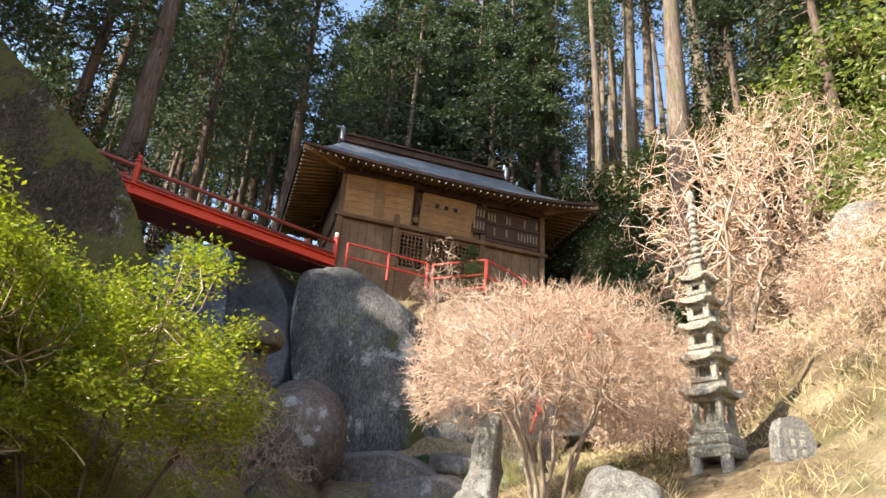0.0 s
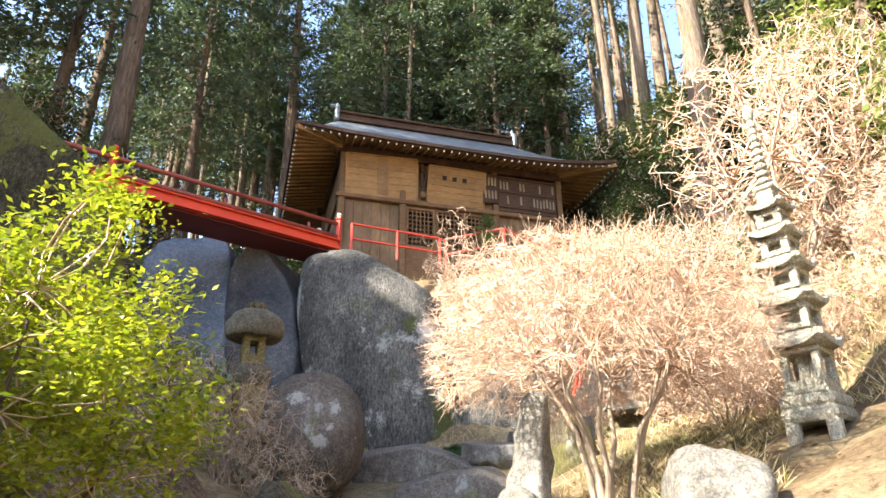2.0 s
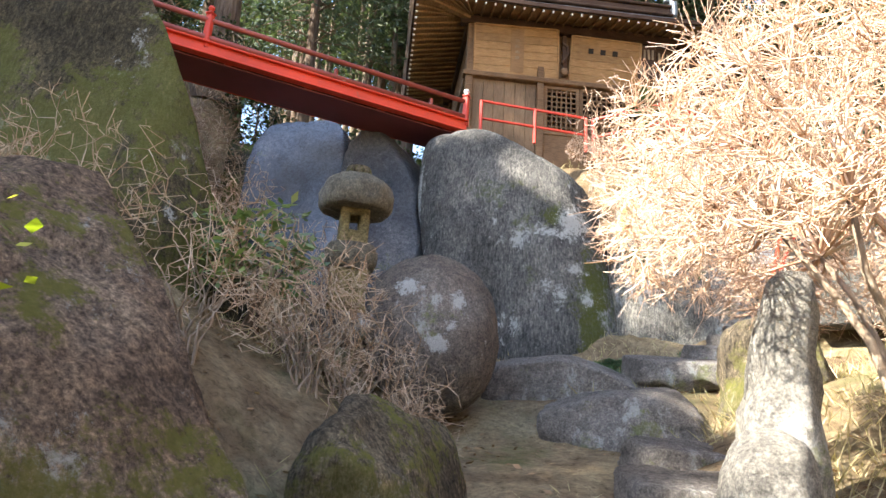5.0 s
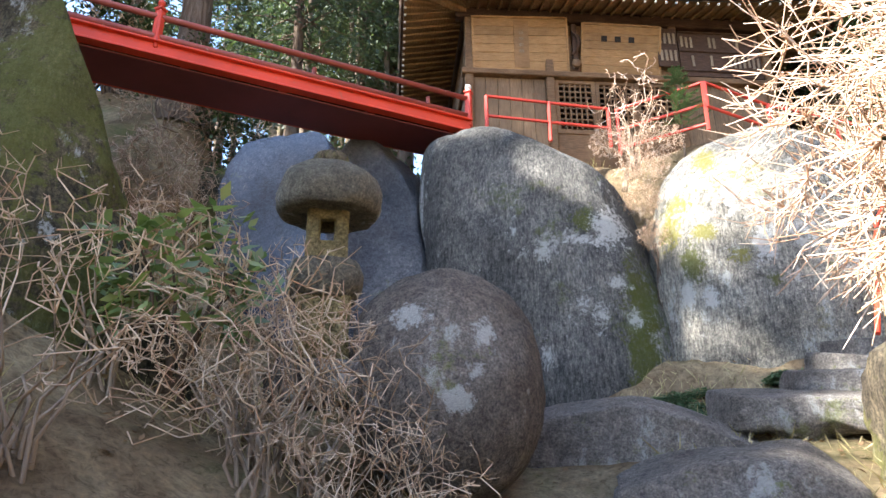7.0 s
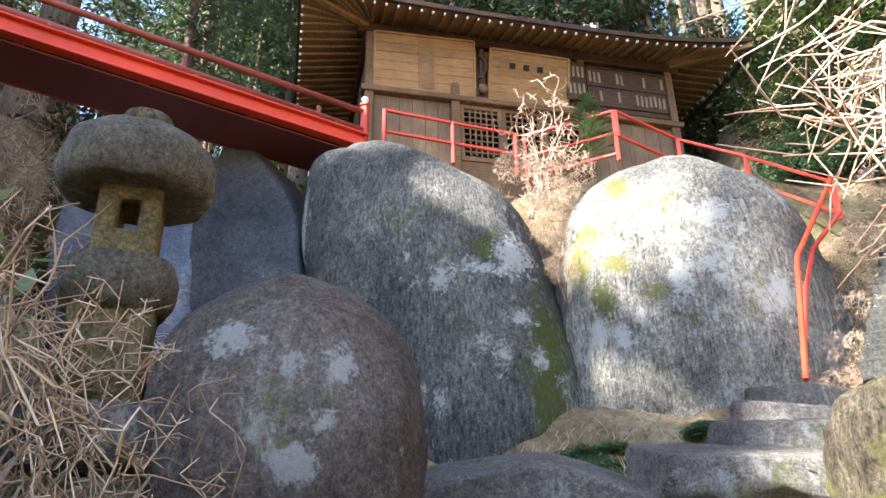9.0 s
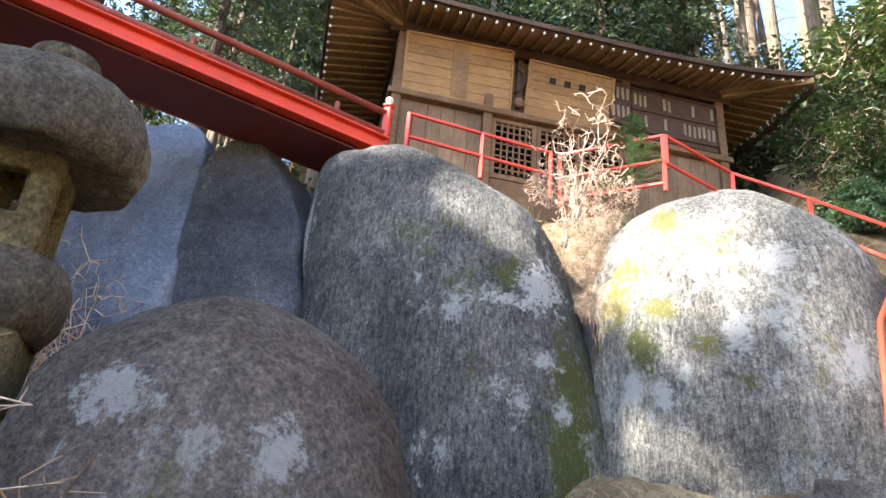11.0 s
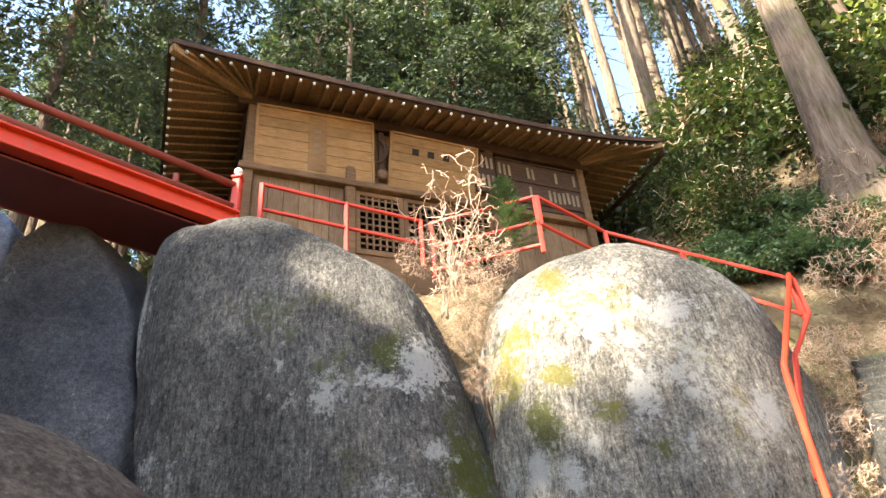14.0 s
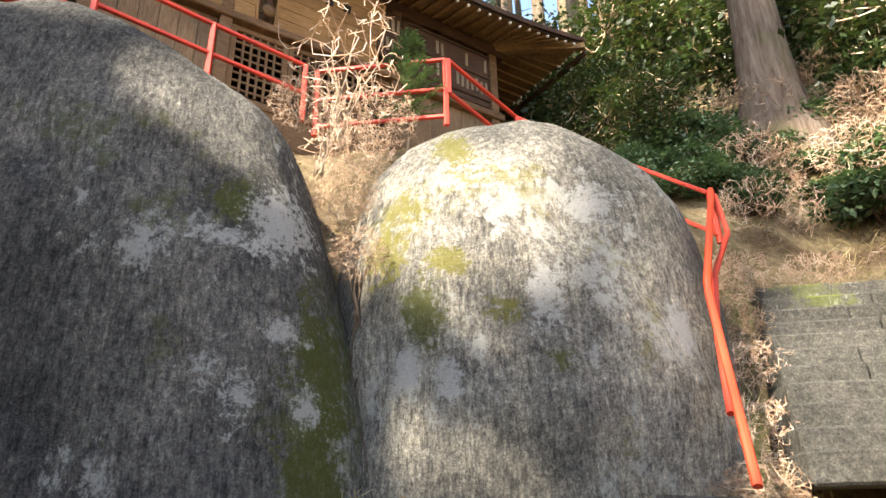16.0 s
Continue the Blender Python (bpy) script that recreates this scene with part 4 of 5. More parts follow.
# ---------------------------------------------------------------- stone lantern
def stone_lantern():
    e = thing("stone_lantern", (-2.36, 7.28, 2.32), "squat mossy stone lantern with a mushroom cap", "lantern")
    e.rotation_euler = (0, 0, radians(30))
    e.scale = (0.9, 0.9, 1.0)
    def p(name, vf, mat, lab="", sm=True):
        return obj(name, *vf, mat, e, lab, sm)
    p("base", lathe([(0.0, -0.1), (0.36, -0.1), (0.37, 0.05), (0.33, 0.14), (0.0, 0.16)], 20, 0.5), M_BOULDER)
    p("column", lathe([(0.0, 0.12), (0.2, 0.12), (0.185, 0.35), (0.2, 0.57), (0.0, 0.57)], 24, 0.8), M_LANTERN)
    p("platform", lathe([(0.0, 0.55), (0.22, 0.55), (0.27, 0.62), (0.28, 0.72), (0.25, 0.79), (0.0, 0.81)], 24, 0.25), M_LANTERN_CAP)
    # fire box with real openings: four corner posts, sill and lintel
    s, z0, z1 = 0.145, 0.8, 1.16
    box_parts = []
    for a in (-1, 1):
        for b in (-1, 1):
            box_parts.append(box(a * (s - 0.045), b * (s - 0.045), (z0 + z1) / 2, 0.1, 0.1, z1 - z0, 0.02))
    for k, (dx, dy) in enumerate(((0, -1), (0, 1), (1, 0), (-1, 0))):
        for z, h in ((z0 + 0.06, 0.13), (z1 - 0.04, 0.09)):
            box_parts.append(box(dx * (s - 0.03), dy * (s - 0.03), z, 0.2 if dx == 0 else 0.075, 0.2 if dy == 0 else 0.075, h, 0.01))
    fb = p("fire_box", box(0, 0, z0 + 0.01, 0.3, 0.3, 0.03), M_LANTERN, "ochre stone fire box with square openings", False)
    for k, vf in enumerate(box_parts):
        obj("pillar" if k < 4 else "panel", *vf, M_LANTERN, fb)
    bm = bmesh.new()
    bmesh.ops.create_icosphere(bm, subdivisions=4, radius=1)
    for v in bm.verts:
        d = v.co.copy()
        r = 0.39 + 0.02 * noise.noise(d * 2.5) + 0.012 * noise.noise(d * 7)
        k = (abs(d.x) ** 2.3 + abs(d.y) ** 2.3) ** (1 / 2.3) / max(1e-6, math.hypot(d.x, d.y)) or 1.0
        z = 0.26 * d.z ** 0.9 if d.z > 0 else -0.11 * min(1.0, 2.2 * -d.z)
        v.co = (d.x * r / k, d.y * r / k, 1.24 + z + 0.02 * noise.noise(d * 3))
    me = bpy.data.meshes.new("cap")
    bm.to_mesh(me)
    bm.free()
    me.materials.append(M_LANTERN_CAP)
    me.polygons.foreach_set("use_smooth", [True] * len(me.polygons))
    c = new("cap", me)
    c.parent = e
    c["label"] = "domed cap of rough stone with lichen"
    p("top_stone", lathe([(0.0, 1.48), (0.13, 1.48), (0.145, 1.53), (0.125, 1.58), (0.06, 1.605), (0.0, 1.61)], 16), M_MOSSROCK, "mossy round top stone")


stone_lantern()


# ---------------------------------------------------------------- stone pagoda and stele
def stone_pagoda():
    e = thing("stone_pagoda", (3.23, 5.5, 1.72), "five-storey carved stone pagoda with a ringed spire", "pagoda")
    e.rotation_euler = (0, radians(-0.5), radians(-41))
    e.scale = (0.75, 0.75, 1.16)
    def p(name, vf, lab="", sm=False, parent=None):
        return obj(name, *vf, M_STONE, parent or e, lab, sm)
    # legged foot stone with an arch on each side
    legs = [box(a * 0.21, b * 0.21, 0.12, 0.14, 0.14, 0.24, 0.03) for a in (-1, 1) for b in (-1, 1)]
    p("foot", join(*legs, box(0, 0, 0.27, 0.58, 0.58, 0.1, 0.03)), "foot stone standing on four legs")
    p("plinth", join(box(0, 0, 0.36, 0.56, 0.56, 0.08, 0.015), box(0, 0, 0.43, 0.46, 0.46, 0.06, 0.015)))
    z = 0.46
    for k in range(5):
        f = 1.0 - 0.085 * k
        h = 0.27 * f if k == 0 else 0.2 * f
        w = 0.41 * f
        st = p("storey", box(0, 0, z + h / 2, w * 0.42, w * 0.42, h - 0.08, 0.008), "pillared stone storey with openings")
        p("sill", box(0, 0, z + 0.02, w + 0.02, w + 0.02, 0.04, 0.006), parent=st)
        p("lintel", box(0, 0, z + h - 0.02, w + 0.04, w + 0.04, 0.045, 0.006), parent=st)
        for a in (-1, 1):
            for b in (-1, 1):
                p("pillar", box(a * (w / 2 - 0.035), b * (w / 2 - 0.035), z + h / 2, 0.085, 0.085, h - 0.07, 0.008), parent=st)
        z += h
        R, n = 0.34 * f, 32
        V, F = [], []
        rows = ((1.0, 0.0, 1), (1.0, 0.045, 1), (0.72, 0.075, 0.4), (0.5, 0.13, 0), (0.42, 0.15, 0))
        for rr, zz, lift in rows:
            for i in range(n):
                t = 2 * math.pi * (i + 0.5) / n
                c, s = math.cos(t), math.sin(t)
                sqr = 1 / max(abs(c), abs(s))
                up = lift * 0.09 * ((sqr - 1) / 0.414) ** 1.6
                V.append((R * rr * c * sqr, R * rr * s * sqr, z + zz * f + up * f))
        for j in range(len(rows) - 1):
            for i in range(n):
                F.append((j * n + i, j * n + (i + 1) % n, (j + 1) * n + (i + 1) % n, (j + 1) * n + i))
        F.append(tuple(range(n))[::-1])
        F.append(tuple((len(rows) - 1) * n + i for i in range(n)))
        p("storey_roof", (V, F), "upturned square stone roof")
        z += 0.135 * f
    p("dew_basin", join(box(0, 0, z + 0.05, 0.2, 0.2, 0.1, 0.01), box(0, 0, z + 0.12, 0.24, 0.24, 0.04, 0.01)))
    z += 0.14
    sp = p("spire", lathe([(0.0, z), (0.055, z), (0.035, z + 0.7), (0.0, z + 0.72)], 14), "ringed stone spire", True)
    for i in range(9):
        r = 0.088 - 0.004 * i
        zz = z + 0.05 + i * 0.066
        p("ring", lathe([(0.03, zz - 0.022), (r - 0.01, zz - 0.02), (r, zz), (r - 0.01, zz + 0.02), (0.03, zz + 0.022)], 14), sm=True, parent=sp)
    p("finial", lathe([(0.0, z + 0.62), (0.05, z + 0.64), (0.07, z + 0.7), (0.05, z + 0.76), (0.0, z + 0.8)], 14), sm=True, parent=sp)


stone_pagoda()


def stele():
    e = thing("stele", (3.72, 4.85, 1.62), "rounded upright stone tablet with worn carved writing", "stone tablet")
    e.rotation_euler = (radians(-4), 0, radians(16))
    e.scale = (1, 1, 1.2)
    prof = [(-0.2, 0), (-0.215, 0.2), (-0.19, 0.42), (-0.13, 0.53), (0, 0.56), (0.12, 0.535), (0.185, 0.43), (0.215, 0.2), (0.21, 0)]
    n = len(prof)
    V = [(x * 0.93, -0.07, z) for x, z in prof] + [(x, -0.05, z) for x, z in prof] + [(x, 0.06, z) for x, z in prof]
    F = [tuple(range(n))] + [(i + n * k, i + n * (k + 1), (i + 1) % n + n * (k + 1), (i + 1) % n + n * k) for k in range(2) for i in range(n)] + [tuple(range(2 * n, 3 * n))[::-1]]
    obj("tablet", V, F, M_PALE, e)
    rnd = random.Random(9)
    for c in range(2):
        for r in range(5):
            obj("carved_mark", *box(-0.05 + 0.1 * c, -0.071, 0.43 - 0.075 * r, rnd.uniform(0.035, 0.055), 0.004, 0.05, 0.002), M_STONE, e, "worn carved character")
    obj("base", *box(0, 0, 0.0, 0.52, 0.26, 0.12, 0.03), M_PALE, e)


stele()


# ---------------------------------------------------------------- plants: helpers
def quads(P, A, B):
    """Diamond blades: each from P along A, its half-width B at two fifths of its length."""
    V = np.stack([P, P + 0.45 * A + B, P + A, P + 0.45 * A - B], 1).reshape(-1, 3)
    F = np.arange(len(V)).reshape(-1, 4)
    return V, F


def prisms(P0, P1, R0, R1):
    """Three-sided tapering twigs."""
    D = P1 - P0
    D = D / np.maximum(1e-6, np.linalg.norm(D, axis=1))[:, None]
    ref = np.where(np.abs(D[:, 2:3]) < 0.9, np.array([[0, 0, 1.0]]), np.array([[1.0, 0, 0]]))
    A = np.cross(D, ref)
    A /= np.maximum(1e-6, np.linalg.norm(A, axis=1))[:, None]
    B = np.cross(D, A)
    rows = []
    for P, R in ((P0, R0), (P1, R1)):
        for k in range(3):
            t = 2 * math.pi * k / 3
            rows.append(P + R[:, None] * (math.cos(t) * A + math.sin(t) * B))
    V = np.stack(rows, 1).reshape(-1, 3)
    b = np.arange(len(P0))[:, None] * 6
    F = np.concatenate([b + np.array([[k, (k + 1) % 3, 3 + (k + 1) % 3, 3 + k]]) for k in range(3)], 0)
    return V, F


def big_mesh(name, V, F, mat, parent=None, label="", smooth_=False):
    me = bpy.data.meshes.new(name)
    V, F = np.asarray(V, dtype=np.float32), np.asarray(F, dtype=np.int32)
    me.vertices.add(len(V))
    me.vertices.foreach_set("co", V.ravel())
    me.loops.add(F.size)
    me.loops.foreach_set("vertex_index", F.ravel())
    me.polygons.add(len(F))
    me.polygons.foreach_set("loop_start", np.arange(len(F), dtype=np.int32) * F.shape[1])
    me.update(calc_edges=True)
    me.materials.append(mat)
    ob = new(name, me)
    if parent:
        ob.parent = parent
    if label:
        ob["label"] = label
    return ob


def unit(a):
    return a / np.maximum(1e-6, np.linalg.norm(a, axis=1))[:, None]


def reach(nodes, targets, rng, bend=0.12, seg=3):
    """Bowed twigs that reach from the nearest node to each target: arrays of segments, and the new nodes."""
    idx = np.empty(len(targets), dtype=int)
    for i in range(0, len(targets), 400):
        d = ((targets[i:i + 400, None, :] - nodes[None, :, :]) ** 2).sum(2)
        idx[i:i + 400] = d.argmin(1)
    start = nodes[idx]
    L = np.linalg.norm(targets - start, axis=1)[:, None]
    off = rng.normal(size=targets.shape) * bend * L
    off[:, 2] -= 0.06 * L[:, 0]
    prev, out = start, []
    for k in range(1, seg + 1):
        t = k / seg
        p = start + (targets - start) * t + off * (4 * t * (1 - t))
        out.append((prev, p))
        prev = p
    return out, np.concatenate([b for _, b in out], 0), idx


def dome(rng, n, c, r, lo=0.55, floor=-0.55):
    """Points in the outer part of an ellipsoid, its underside cut away."""
    d = unit(rng.normal(size=(n * 2, 3)))
    d = d[d[:, 2] > floor][:n]
    s = lo + (1 - lo) * rng.random((len(d), 1)) ** 0.5
    lump = 1 + 0.10 * np.sin(d[:, :1] * 5.1 + d[:, 1:2] * 3.3) + 0.07 * np.sin(d[:, 1:2] * 9 + d[:, 2:3] * 7)
    return np.array(c) + d * s * lump * np.array(r)


def bare_shrub(name, c, r, stems, n1, n2, n3, seed, label, twig, stem_mat=None, r0=0.03, fine=0.0035, floor=-0.5, category="shrub", jag=0.12):
    """A leafless shrub about its foot: forking stems, boughs and a haze of fine twigs inside the dome at c with radii r."""
    rng = np.random.default_rng(seed)
    e = new(name)
    tagged(e, label, category)
    segs, stem_parts, nodes = [], [], [np.zeros((1, 3))]
    for k in range(stems):
        a = 2 * math.pi * (k + rng.random() * 0.6) / stems
        end = np.array(c) + np.array([math.cos(a) * r[0] * 0.42, math.sin(a) * r[1] * 0.42, -0.15 * r[2]])
        foot = np.array([math.cos(a) * 0.07, math.sin(a) * 0.07, -0.15])
        pts = []
        for i in range(6):
            t = i / 5
            p = foot + (end - foot) * t + np.array([math.cos(a), math.sin(a), 0]) * 0.10 * math.sin(t * 3.1) * (-1) + rng.normal(size=3) * 0.025 * (0 < i)
            pts.append(p)
        stem_parts.append(tube(pts, [r0 * (1 - 0.6 * i / 5) for i in range(6)], 6))
        nodes.append(np.array(pts[2:]))
    nodes = np.concatenate(nodes[1:], 0)
    obj("stem_clump", *join(*stem_parts), stem_mat or M_STEM, e, smooth=True)["kind"] = "stuff"
    out1, new1, _ = reach(nodes, dome(rng, n1, c, np.array(r) * 0.68, 0.35, floor), rng, jag)
    nodes2 = np.concatenate([nodes, new1], 0)
    out2, new2, _ = reach(nodes2, dome(rng, n2, c, np.array(r) * 0.93, 0.5, floor), rng, jag)
    nodes3 = np.concatenate([new1, new2], 0)
    out3, new3, _ = reach(nodes3, dome(rng, n3, c, r, 0.62, floor), rng, jag * 1.2, 2)
    P0, P1, R0, R1 = [], [], [], []
    for out, ra, rb in ((out1, r0 * 0.38, r0 * 0.16), (out2, r0 * 0.13, fine * 1.2), (out3, fine * 1.15, fine * 0.7)):
        for k, (a, b) in enumerate(out):
            P0.append(a), P1.append(b)
            R0.append(np.full(len(a), ra + (rb - ra) * k / len(out)))
            R1.append(np.full(len(a), ra + (rb - ra) * (k + 1) / len(out)))
    # short side twigs at the ends
    tips = out3[-1][1]
    side = tips - out3[-1][0]
    for k in range(2):
        d = unit(side + rng.normal(size=tips.shape) * np.linalg.norm(side, axis=1)[:, None] * 0.7)
        L = rng.uniform(0.04, 0.13, (len(tips), 1)) * (sum(r) / 3)
        s = out3[-1][0] + side * rng.random((len(tips), 1))
        P0.append(s), P1.append(s + d * L), R0.append(np.full(len(tips), fine * 0.8)), R1.append(np.full(len(tips), fine * 0.5))
    V, F = prisms(np.concatenate(P0), np.concatenate(P1), np.concatenate(R0), np.concatenate(R1))
    tw = big_mesh("twig_crown", V, F, twig, e)
    tw["kind"] = "stuff"
    return e


def leafy_bush(name, r, seed, n_leaves, leaf, mat, label, stems=6, layers=True, droop=0.2, lump=0.35, category="bush", thick=1.0, floor=-0.8):
    """An evergreen bush about its foot: stems and boughs carrying clumps of single leaves."""
    rng = np.random.default_rng(seed)
    e = new(name)
    tagged(e, label, category)
    c = np.array([0, 0, r[2] * 0.95])
    parts, nodes = [], []
    for k in range(stems):
        a = 2 * math.pi * (k + rng.random() * 0.7) / stems
        end = c + np.array([math.cos(a) * r[0] * 0.55, math.sin(a) * r[1] * 0.55, rng.uniform(-0.2, 0.5) * r[2]])
        pts = [np.array([0, 0, -0.2]) * (1 - t) + end * t + rng.normal(size=3) * 0.04 for t in np.linspace(0, 1, 5)]
        parts.append(tube(pts, [0.035 * thick * (1 - 0.7 * i / 4) * max(r) for i in range(5)], 5))
        nodes.append(np.array(pts[1:]))
    obj("stem_clump", *join(*parts), M_BARK, e, smooth=True)["kind"] = "stuff"
    nodes = np.concatenate(nodes)
    out, tips, _ = reach(nodes, dome(rng, 130, c, np.array(r) * 0.95, 0.35, floor), rng, 0.15)
    P0, P1 = np.concatenate([a for a, _ in out]), np.concatenate([b for _, b in out])
    V, F = prisms(P0, P1, np.full(len(P0), 0.012 * thick * max(r)), np.full(len(P0), 0.007 * thick * max(r)))
    big_mesh("bough_frame", V, F, M_TWIG_GREY, e)["kind"] = "stuff"
    ends = out[-1][1]
    pick = rng.integers(0, len(ends), n_leaves)
    P = ends[pick] + rng.normal(size=(n_leaves, 3)) * np.array(r) * lump * np.array([0.5, 0.5, 0.32 if layers else 0.5])
    A = unit(rng.normal(size=(n_leaves, 3)) * np.array([1, 1, 0.45]) + unit(P - c) * 0.5 - np.array([0, 0, droop]))
    L = leaf * rng.uniform(0.6, 1.25, (n_leaves, 1))
    B = unit(np.cross(A, rng.normal(size=(n_leaves, 3)) * 0.5 + np.array([0, 0, 1.0]))) * L * 0.24
    V, F = quads(P, A * L, B)
    big_mesh("foliage", V, F, mat, e)["kind"] = "stuff"
    return e


def cedar(name, h, r, seed, start, mat, bark, label, spread=2.6, n_br=64, per=80, blade=0.225):
    """A tall cedar about its foot: fluted tapering trunk, dead snags low down, drooping boughs with sprays of needles."""
    rng = np.random.default_rng(seed)
    e = new(name)
    tagged(e, label, "tree")
    n, V, F = 14, [], []
    zs = [-0.6, 0.0, 0.35, 0.9, 1.8, 3.2, 5.0, 7.5, 10.5, 14.0, h]
    zs = [z for z in zs if z < h] + [h]
    lean = rng.normal(size=2) * 0.012
    for z in zs:
        rr = r * (1.0 - 0.93 * max(0, z) / h) * (1 + 0.75 * math.exp(-max(z, 0) / 0.45))
        for k in range(n):
            t = 2 * math.pi * k / n
            fl = 1 + 0.12 * math.sin(3 * t + seed) * math.exp(-max(z, 0) / 1.2) + 0.03 * math.sin(5 * t + z)
            V.append((rr * fl * math.cos(t) + lean[0] * z + 0.05 * math.sin(z * 0.5 + seed), rr * fl * math.sin(t) + lean[1] * z, z))
    for j in range(len(zs) - 1):
        for k in range(n):
            F.append((j * n + k, j * n + (k + 1) % n, (j + 1) * n + (k + 1) % n, (j + 1) * n + k))
    obj("trunk", V, F, bark, e, smooth=True)
    P0, P1, R0, R1, NP, NA = [], [], [], [], [], []
    for i in range(n_br + 14):
        if i < 14:
            z, L, dead = rng.uniform(0.25, 0.9) * start, rng.uniform(0.3, 1.3), True
        else:
            t = rng.random() ** 0.85
            z, L, dead = start + (h - start) * t, spread * (1 - t) ** 0.65 * rng.uniform(0.65, 1.15) + 0.3, False
        a = rng.random() * 2 * math.pi
        d = np.array([math.cos(a), math.sin(a), 0.25 if not dead else -0.1])
        base = np.array([lean[0] * z, lean[1] * z, z])
        prev = base
        for k in range(1, 4):
            s = k / 3
            p = base + d * L * s + np.array([0, 0, -0.42 * L * s * s]) + rng.normal(size=3) * 0.03
            P0.append(prev), P1.append(p)
            R0.append(0.04 * (1.2 - s) * (0.6 if dead else 1)), R1.append(0.04 * (1.05 - s) * (0.6 if dead else 1))
            prev = p
        if dead:
            continue
        s = rng.random((per, 1)) ** 0.6
        q = base + d * L * s + np.array([0, 0, -0.42]) * L * s * s
        sidew = np.cross(d, [0, 0, 1.0])
        q = q + sidew * rng.normal(size=(per, 1)) * 0.22 * L * (0.3 + s * 0.7) + rng.normal(size=(per, 3)) * 0.08
        NP.append(q)
        NA.append(d * 0.8 + sidew * rng.normal(size=(per, 1)) * 0.8 + np.array([0, 0, -0.55]) + rng.normal(size=(per, 3)) * 0.35)
    V, F = prisms(np.array(P0), np.array(P1), np.array(R0), np.array(R1))
    big_mesh("bough_frame", V, F, bark, e)["kind"] = "stuff"
    P, A = np.concatenate(NP), unit(np.concatenate(NA))
    P, A = np.repeat(P, 2, 0), np.repeat(A, 2, 0)
    A = unit(A + rng.normal(size=A.shape) * 0.4)
    L = blade * rng.uniform(0.6, 1.3, (len(P), 1))
    B = unit(np.cross(A, rng.normal(size=A.shape))) * L * 0.155
    V, F = quads(P, A * L, B)
    big_mesh("crown", V, F, mat, e)["kind"] = "stuff"
    return e


def stand(ob, x, y, z=None, turn=0.0, scale=1.0, sink=0.0):
    z = height(x, y) - sink if z is None else z
    ob.location, ob.rotation_euler, ob.scale = (x, y, z), (0, 0, radians(turn)), (scale, scale, scale)
    return ob


def again(ob, x, y, z=None, turn=0.0, scale=1.0, sink=0.0, label="", squash=1.0):
    z = height(x, y) - sink if z is None else z
    c = copy_thing(ob, Matrix.Identity(4))
    c.matrix_basis = Matrix.Translation((x, y, z)) @ Euler((0, 0, radians(turn))).to_matrix().to_4x4() @ Matrix.Diagonal((scale, scale, scale * squash, 1))
    if label:
        c["label"] = label
    return c


# ---------------------------------------------------------------- the forest
CEDARS = [cedar("cedar", 21, 0.34, 1, 9.0, M_CEDAR, M_BARK, "tall dark cedar with bare lower trunk"),
          cedar("cedar", 18, 0.27, 2, 7.0, M_CEDAR, M_BARK, "dark cedar with dead snags on its trunk", 2.9),
          cedar("cedar", 23, 0.36, 3, 11.0, M_CEDAR_FAR, M_BARK_PALE, "tall cedar with pale bark in the sun"),
          cedar("cedar", 15, 0.2, 4, 4.5, M_CEDAR_FAR, M_BARK, "slender young cedar among the others", 2.3),
          cedar("cedar", 19, 0.19, 5, 10.5, M_CEDAR, M_BARK_PALE, "slim straight cedar with a long bare trunk", 1.7, 34, 40)]
stand(CEDARS[2], 5.65, 22.0)
stand(CEDARS[0], -9.3, 13.2, turn=40)
stand(CEDARS[1], -12.0, 14.2, turn=10)
stand(CEDARS[3], 2.1, 22.5, turn=10)
stand(CEDARS[4], 4.3, 20.6)
big = again(CEDARS[2], 5.65, 15.1, turn=80, scale=1.05, label="huge cedar with flared mossy foot beside the steps")
rnd = random.Random(11)
for k, x, y, s in ((2, 8.6, 20.8, 0.85), (2, 11.6, 20.6, 1.0), (2, 7.0, 24.0, 0.9), (0, 1.5, 24.5, 0.9), (2, 3.0, 23.2, 0.7), (1, 0.2, 23.0, 0.9),
                   (1, -4.5, 22.5, 1.0), (0, -7.5, 20.5, 1.0), (1, -10.5, 19.0, 1.0), (3, -6.0, 24.5, 1.0), (0, -14.5, 18.5, 1.0), (3, -2.0, 25.0, 1.1),
                   (0, -14.5, 10.0, 0.95), (0, -16.5, 13.0, 1.0), (3, -11.5, 9.0, 0.9), (1, 14.0, 16.5, 0.9), (2, 13.0, 24.5, 0.95), (3, 9.6, 17.6, 0.75)):
    again(CEDARS[k], x, y, turn=rnd.uniform(0, 360), scale=s)
for i in range(70):
    x, y = rnd.uniform(-30, 26), rnd.uniform(25.5, 48)
    again(CEDARS[rnd.choice((0, 1, 3, 4, 4, 2))], x, y, turn=rnd.uniform(0, 360), scale=rnd.uniform(0.8, 1.1), squash=rnd.uniform(0.85, 1.1))
for i in range(34):
    again(CEDARS[4], rnd.uniform(-17, 12), rnd.uniform(21.5, 30), turn=rnd.uniform(0, 360), scale=rnd.uniform(0.75, 1.1))
for i in range(16):
    again(CEDARS[rnd.choice((3, 3, 1))], rnd.uniform(-17, 5), rnd.uniform(24, 33), turn=rnd.uniform(0, 360), scale=rnd.uniform(0.95, 1.15))
